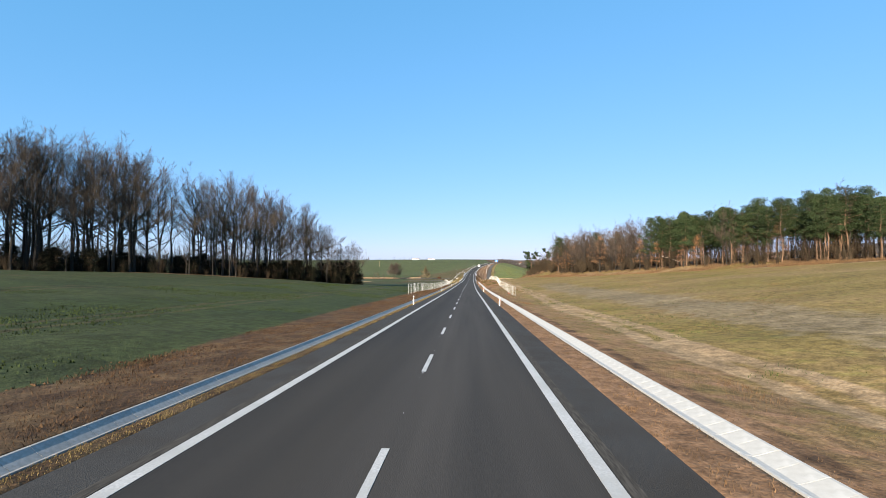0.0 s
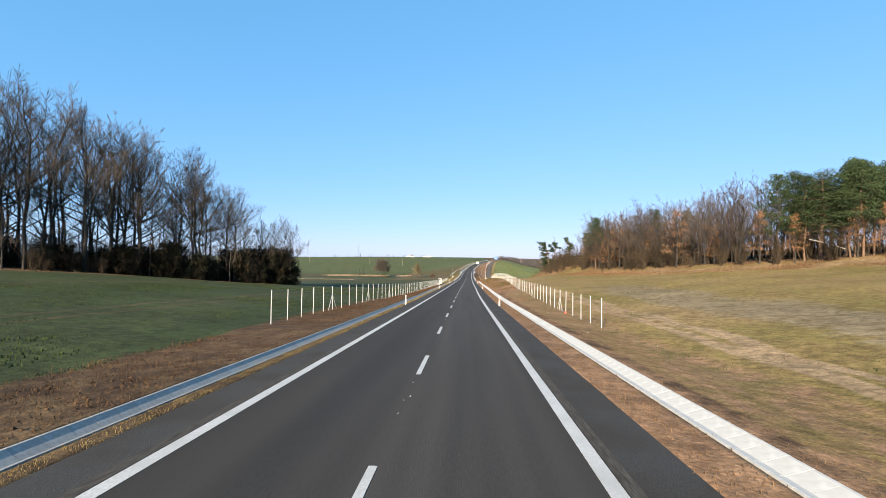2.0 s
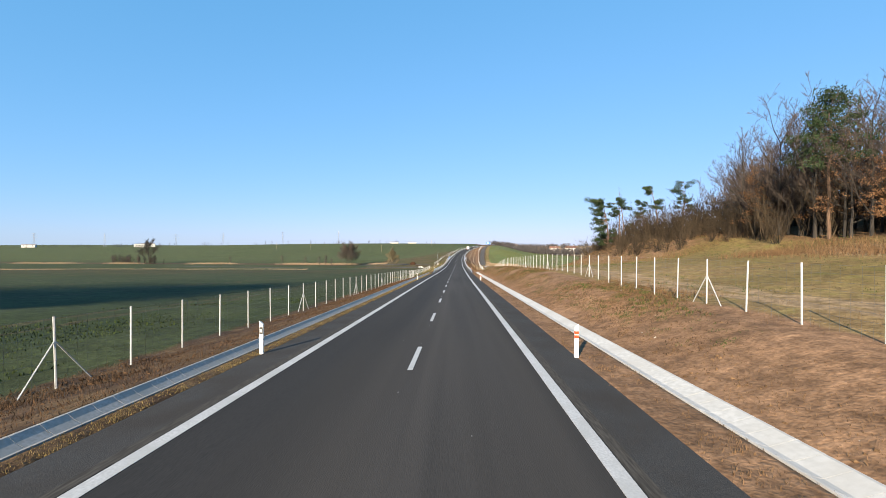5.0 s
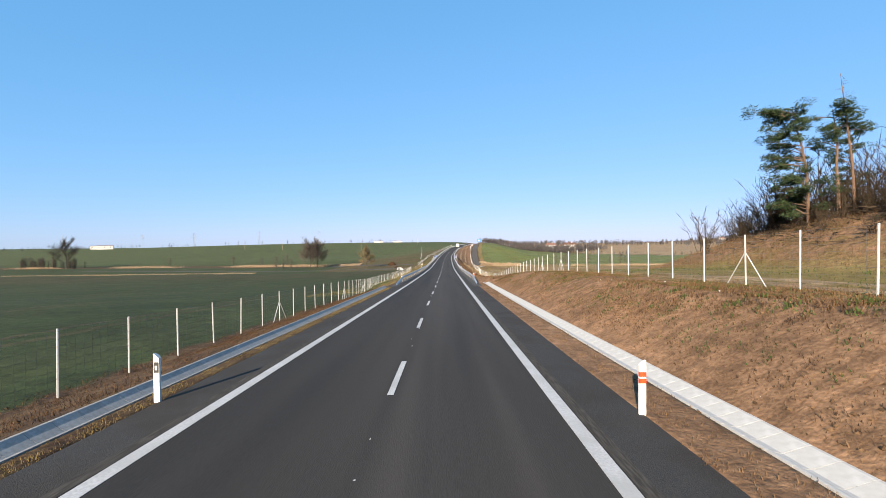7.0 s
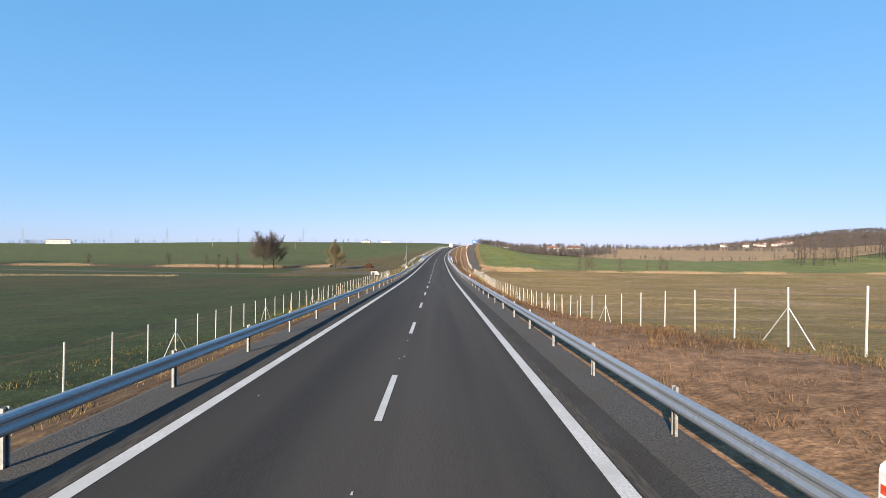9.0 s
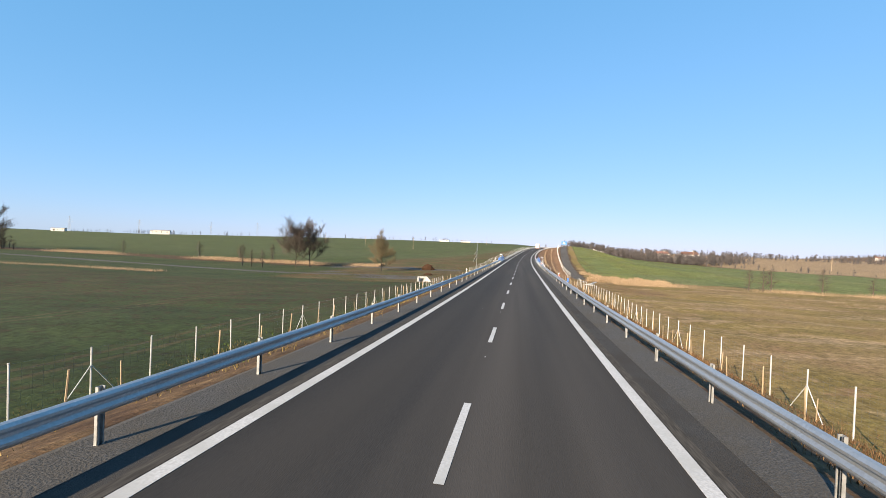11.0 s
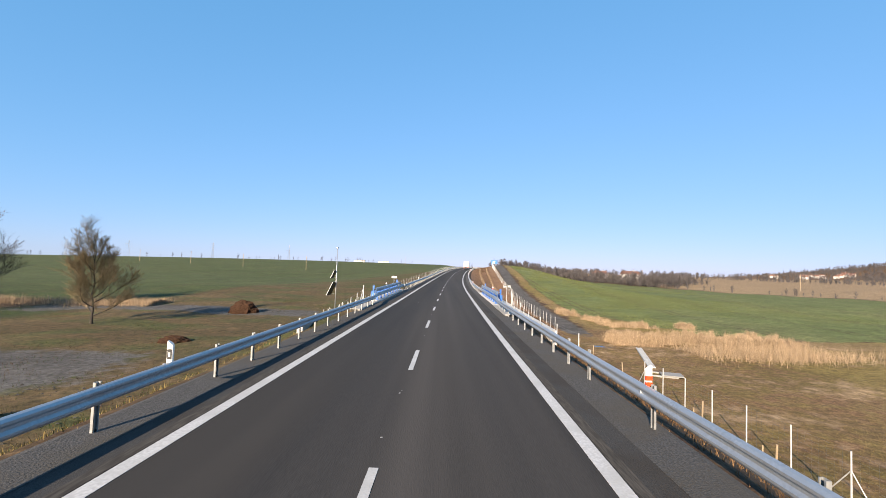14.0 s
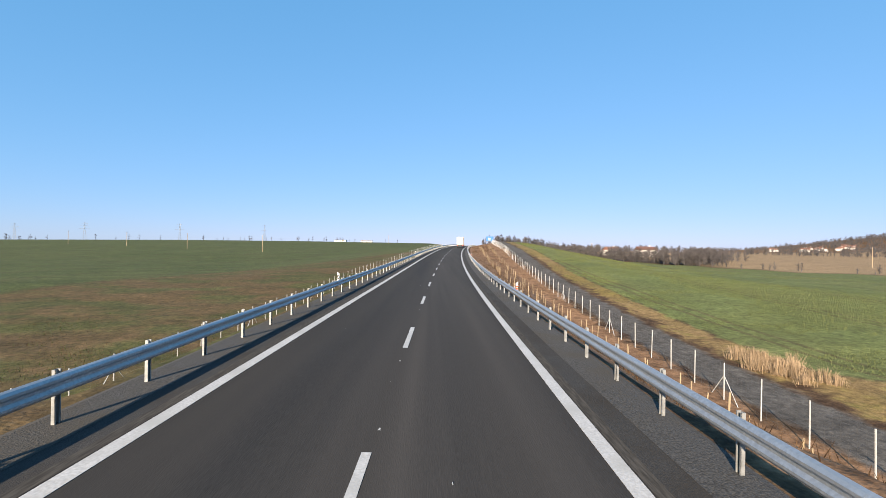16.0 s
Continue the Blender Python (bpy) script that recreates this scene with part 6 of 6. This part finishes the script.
tagged(new("fallen_trunk", Build().tube([(57.5, 128.6, gz(57.5, 128.6) + 3.6), (59.5, 127.5, gz(59.5, 127.5) + 2.6), (61.5, 126.5, gz(61.5, 126.5) + 1.4)], [0.05, 0.06, 0.08], 7).mesh("fallen_trunk", mat("birch_bark", (0.26, 0.23, 0.19), (0.38, 0.34, 0.29), 6, 0.8))), "pale leaning dead trunk among the trees", "tree trunk")


# ---- distance ----
def far_wood(name, label, spots, hmin, hmax, seed, material, per=26, thick=0.022):
    r = random.Random(seed)
    b = Build()
    for x, y in spots:
        h = r.uniform(hmin, hmax)
        z = gz(x, y)
        b.twig((x, y, z - 0.5), (x, y, z + h), 0.2)
        for _ in range(per):
            q = r.uniform(0.12, 0.95)
            wd = h * 0.27 * math.sin(math.pi * min(1, q * 0.85 + 0.12)) * r.uniform(0.3, 1)
            a = r.uniform(0, 6.28)
            p = Vector((x + 0.3 * wd * math.cos(a), y + 0.3 * wd * math.sin(a), z + h * q * 0.9))
            b.twig(p, p + Vector((math.cos(a) * wd, math.sin(a) * wd, wd * r.uniform(0.1, 0.9))), h * thick)
    return tagged(new(name, b.mesh(name, material)), label, "trees", kind="stuff")


def line_spots(a, b, n, wide, seed):
    r = random.Random(seed)
    return [(a[0] + (b[0] - a[0]) * t + r.gauss(0, wide), a[1] + (b[1] - a[1]) * t + r.gauss(0, wide)) for t in (r.random() for _ in range(n))]


# twig colour greyed towards blue to stand in for haze over the distance
M_HAZETWIG = mat("hazed_far_twigs", (0.058, 0.053, 0.054), (0.100, 0.090, 0.088), 0.3, 0.95, rnd=0.25, island=True)
far_wood("tree_line", "brown leafless trees lining the far field edge", line_spots((62, 818), (101, 722), 120, 5, 1) + line_spots((101, 722), (131, 648), 130, 4, 2) + line_spots((131, 648), (188, 716), 150, 7, 43), 5, 10, 31, M_HAZETWIG, 60, 0.02)
far_wood("hedge", "scattered brown bushes along the ploughed field", line_spots((133, 640), (200, 562), 22, 3, 3) + line_spots((200, 562), (330, 520), 22, 4, 39), 1.5, 4.5, 38, M_HAZETWIG, 60, 0.02)
far_wood("far_wood", "brown leafless wood on the ridge beside the road", line_spots((70, 900), (190, 960), 160, 14, 4), 6, 11, 32, M_HAZETWIG, 50, 0.022)
far_wood("far_wood", "distant leafless woods across the valley", line_spots((190, 1000), (520, 880), 220, 25, 5) + line_spots((960, 1400), (1750, 1380), 620, 90, 6), 7, 12, 33, M_HAZETWIG, 44, 0.025)
far_wood("hill_wood", "brown leafless wood covering the far hill", line_spots((840, 1420), (1800, 1330), 1400, 95, 16) + line_spots((860, 1500), (1750, 1500), 1000, 45, 17), 8, 14, 41, M_HAZETWIG, 26, 0.03)
far_wood("slope_wood", "brown leafless wood on the near foot of the far hill", line_spots((800, 1170), (1420, 1130), 900, 32, 18) + line_spots((850, 1240), (1420, 1210), 700, 30, 19) + line_spots((1000, 1310), (1400, 1290), 700, 30, 20), 8, 14, 42, M_HAZETWIG, 26, 0.03)
far_wood("hedge", "low brown bushes along the ploughed field", line_spots((560, 930), (900, 800), 90, 14, 7) + line_spots((380, 990), (560, 930), 60, 16, 8), 3, 7, 34, M_HAZETWIG)
far_wood("far_trees", "small leafless trees beyond the left-hand fields", line_spots((-900, 1000), (-450, 930), 70, 30, 9) + line_spots((-420, 1020), (-80, 1060), 30, 20, 10), 4, 9, 35, M_HAZETWIG)
far_wood("stream_trees", "thin leafless trees among the reeds", [(-88, 446), (-93, 447), (-98, 449), (-100, 472), (-118, 476), (-135, 472), (-180, 478), (66, 437), (69, 436), (72, 438), (98, 440), (103, 438), (107, 441), (84, 437)], 6, 10, 36, M_TWIG, 120, 0.006)
far_wood("far_bushes", "brown bushes around the lone tree in the fields", line_spots((-268, 468), (-232, 466), 40, 3, 11), 5, 9, 37, M_TWIG, 90, 0.008)
lone_tree("field_tree", "old leafless tree with dense bushes in the fields", -238, 466, 120, 1.2, "lone oaks", M_TWIG, 122, 15.5, 10, 0.2, 0.5)


edge_wood = []
r = random.Random(61)
for i in range(130):
    t = r.random()
    x, y = 214 + 190 * t + r.gauss(0, 4), 492 + 26 * t + abs(r.gauss(0, 1)) * 26
    edge_wood.append((R.choice(BACKB)[:2], x + 0.25 * (y - 492), y, r.uniform(0.8, 1.15), r.uniform(0, 6.28)))
merge("valley_wood", "dense leafless wood on the rise beyond the low meadow", "trees", edge_wood, (M_BARK, M_TWIGWARM))


def house(w, d, h, roof, label):
    ob = thing("house", label, "house", group="village houses")
    part("wall", Build().box(-w / 2, w / 2, -d / 2, d / 2, -2, h), M_HOUSE, ob)
    b = Build()
    o = 0.4
    b.add([(-w / 2 - o, -d / 2 - o, h), (w / 2 + o, -d / 2 - o, h), (w / 2 + o, d / 2 + o, h), (-w / 2 - o, d / 2 + o, h), (-w / 2 - o, 0, h + roof), (w / 2 + o, 0, h + roof)],
          [(0, 1, 5, 4), (2, 3, 4, 5), (0, 4, 3), (1, 2, 5), (3, 2, 1, 0)])
    rf = part("roof", b, M_ROOF, ob, "tiled gable roof")
    part("chimney", Build().box(w * 0.2, w * 0.2 + 0.6, -0.3, 0.3, h + roof * 0.4, h + roof + 0.7), M_HOUSE, rf)
    for i in range(3):
        x = -w / 2 + w * (i + 0.5) / 3
        wd = part("window", Build().box(x - 0.55, x + 0.55, -d / 2 - 0.03, -d / 2 + 0.05, h * 0.35, h * 0.72), M_GLASS, ob)
        part("frame", Build().box(x - 0.65, x + 0.65, -d / 2 - 0.02, -d / 2 + 0.03, h * 0.31, h * 0.35).box(x - 0.65, x + 0.65, -d / 2 - 0.02, -d / 2 + 0.03, h * 0.72, h * 0.76), M_WHITE, wd)
    return ob


def settle(proto, spots, seed):
    r = random.Random(seed)
    for i, (x, y, rz) in enumerate(spots):
        m = pose(x, y, gz(x, y) + 0.8, 0, 0, rz) @ Matrix.Scale(r.uniform(0.85, 1.15), 4)
        if i == 0:
            proto.matrix_basis = m
        else:
            copy_thing(proto, m)


r = random.Random(44)
settle(house(10, 8, 5, 3.5, "small pale house with a red tile roof on the hillside"), [(r.uniform(765, 985), r.uniform(1310, 1400), r.uniform(-60, 60)) for _ in range(20)], 1)
settle(house(11, 7, 3.2, 2.2, "long pale farmhouse with a red roof at the field's end"), [(150, 782, 25), (172, 770, 10), (100, 850, 20)], 2)
settle(house(20, 10, 3.2, 0.5, "long white hall with a flat roof on the far rise"), [(-140, 1140, 0), (-100, 1155, 5)], 3)
settle(house(24, 12, 6, 0.5, "white flat-roofed farm building beyond the fields"), [(-560, 905, 35), (-592, 930, 30), (-880, 1000, 30)], 4)


def pylon(h):
    ob = thing("power_pylon", "grey steel lattice power pylon in the far fields", "pylon", group="pylons")
    b = Build()
    for sx in (-1, 1):
        for sy in (-1, 1):
            b.tube([(sx * 2.6, sy * 2.6, -1), (sx * 0.9, sy * 0.9, h * 0.62), (sx * 0.4, sy * 0.4, h)], [0.13, 0.1, 0.08], 4)
    z = 0.0
    while z < h * 0.95:
        w = 2.6 - 1.7 * min(1, z / (h * 0.62)) - 0.5 * max(0, z / h - 0.62)
        for sy in (-1, 1):
            b.tube([(-w, sy * w, z), (w * 0.9, sy * w * 0.9, z + h * 0.09)], [0.06, 0.06], 3)
            b.tube([(w, sy * w, z), (-w * 0.9, sy * w * 0.9, z + h * 0.09)], [0.06, 0.06], 3)
        z += h * 0.09
    part("tower", b, M_STEEL, ob)
    for q, wd in ((0.66, 7.0), (0.80, 5.5), (0.93, 4.0)):
        part("cross_arm", Build().tube([(-wd, 0, h * q), (0, 0, h * q + 0.9), (wd, 0, h * q)], [0.1, 0.16, 0.1], 4).tube([(-wd, 0, h * q), (wd, 0, h * q)], [0.1, 0.1], 4), M_STEEL, ob)
    return ob


py = pylon(32)
for i, (x, y) in enumerate(((-560, 1160), (-690, 1180), (-820, 1120), (-930, 1060), (-430, 1200), (-300, 1240))):
    m = pose(x, y, gz(x, y), 0, 0, 35)
    if i == 0:
        py.matrix_basis = m
    else:
        copy_thing(py, m)
pole = thing("utility_pole", "slim grey utility pole in the fields", "pole", group="utility poles")
part("shaft", Build().tube([(0, 0, -1), (0, 0, 10)], [0.16, 0.10], 7), M_WOOD, pole)
part("cross_arm", Build().tube([(-0.9, 0, 9.5), (0.9, 0, 9.5)], [0.06, 0.06], 5), M_STEEL, pole)
for i, (x, y) in enumerate(((-95, 700), (-150, 720), (-205, 745), (150, 700), (215, 640), (120, 745), (95, 790), (-40, 900), (-265, 770))):
    m = pose(x, y, gz(x, y), 0, 0, 30 * i)
    if i == 0:
        pole.matrix_basis = m
    else:
        copy_thing(pole, m)

# direction sign beyond the bend
sx, sy = float(road_x(775)) + 17, 775.0
sg = thing("road_sign", "large blue direction sign on two steel posts", "road sign", pose(sx, sy, gz(sx, sy), 0, 0, -6))
part("panel", Build().box(-2.8, 2.8, -0.04, 0.04, 2.2, 5.8, 0.02), M_SIGNBLUE, sg)
for x in (-1.4, 1.4):
    part("post", Build().tube([(x, 0.1, -1), (x, 0.1, 5.0)], [0.07, 0.07], 6), M_STEEL, sg)
for z in (2.9, 3.6, 4.3):
    part("bar", Build().box(-1.3, 0.9, -0.05, -0.04, z, z + 0.28), M_WHITE, sg)

# lorry far ahead
p = on_road(1.75, 590)
lorry = thing("lorry", "white box lorry driving far ahead on the road", "lorry", at_road(1.75, 612, 0.0))
part("box_body", Build().box(-1.25, 1.25, -7.5, 1.0, 1.1, 4.0, 0.05), mat("lorry_white", (0.40, 0.35, 0.31), (0.50, 0.44, 0.39), 0.8, 0.5), lorry)
part("rear_door", Build().box(-1.18, -0.02, -7.56, -7.5, 1.2, 3.9, 0.02), M_HOUSE, lorry)
part("rear_door", Build().box(0.02, 1.18, -7.56, -7.5, 1.2, 3.9, 0.02), M_HOUSE, lorry)
part("chassis", Build().box(-0.6, 0.6, -7.3, 3.2, 0.7, 1.1), M_BLACK, lorry)
part("bumper", Build().box(-1.2, 1.2, -7.5, -7.3, 0.45, 0.7, 0.02), M_BLACK, lorry)
part("cab", Build().box(-1.22, 1.22, 1.3, 3.4, 0.8, 3.4, 0.15), M_HOUSE, lorry)
for x in (-1.0, 1.0):
    part("tail_light", Build().box(x - 0.18, x + 0.18, -7.53, -7.5, 0.75, 0.95), M_RED, lorry)
    for y in (-5.6, -4.3, 2.4):
        w = part("wheel", Build().tube([(x - 0.15, y, 0.52), (x + 0.15, y, 0.52)], [0.52, 0.52], 16), M_BLACK, lorry)
        part("rim", Build().tube([(x - 0.17, y, 0.52), (x + 0.17, y, 0.52)], [0.27, 0.27], 12), M_STEEL, w)
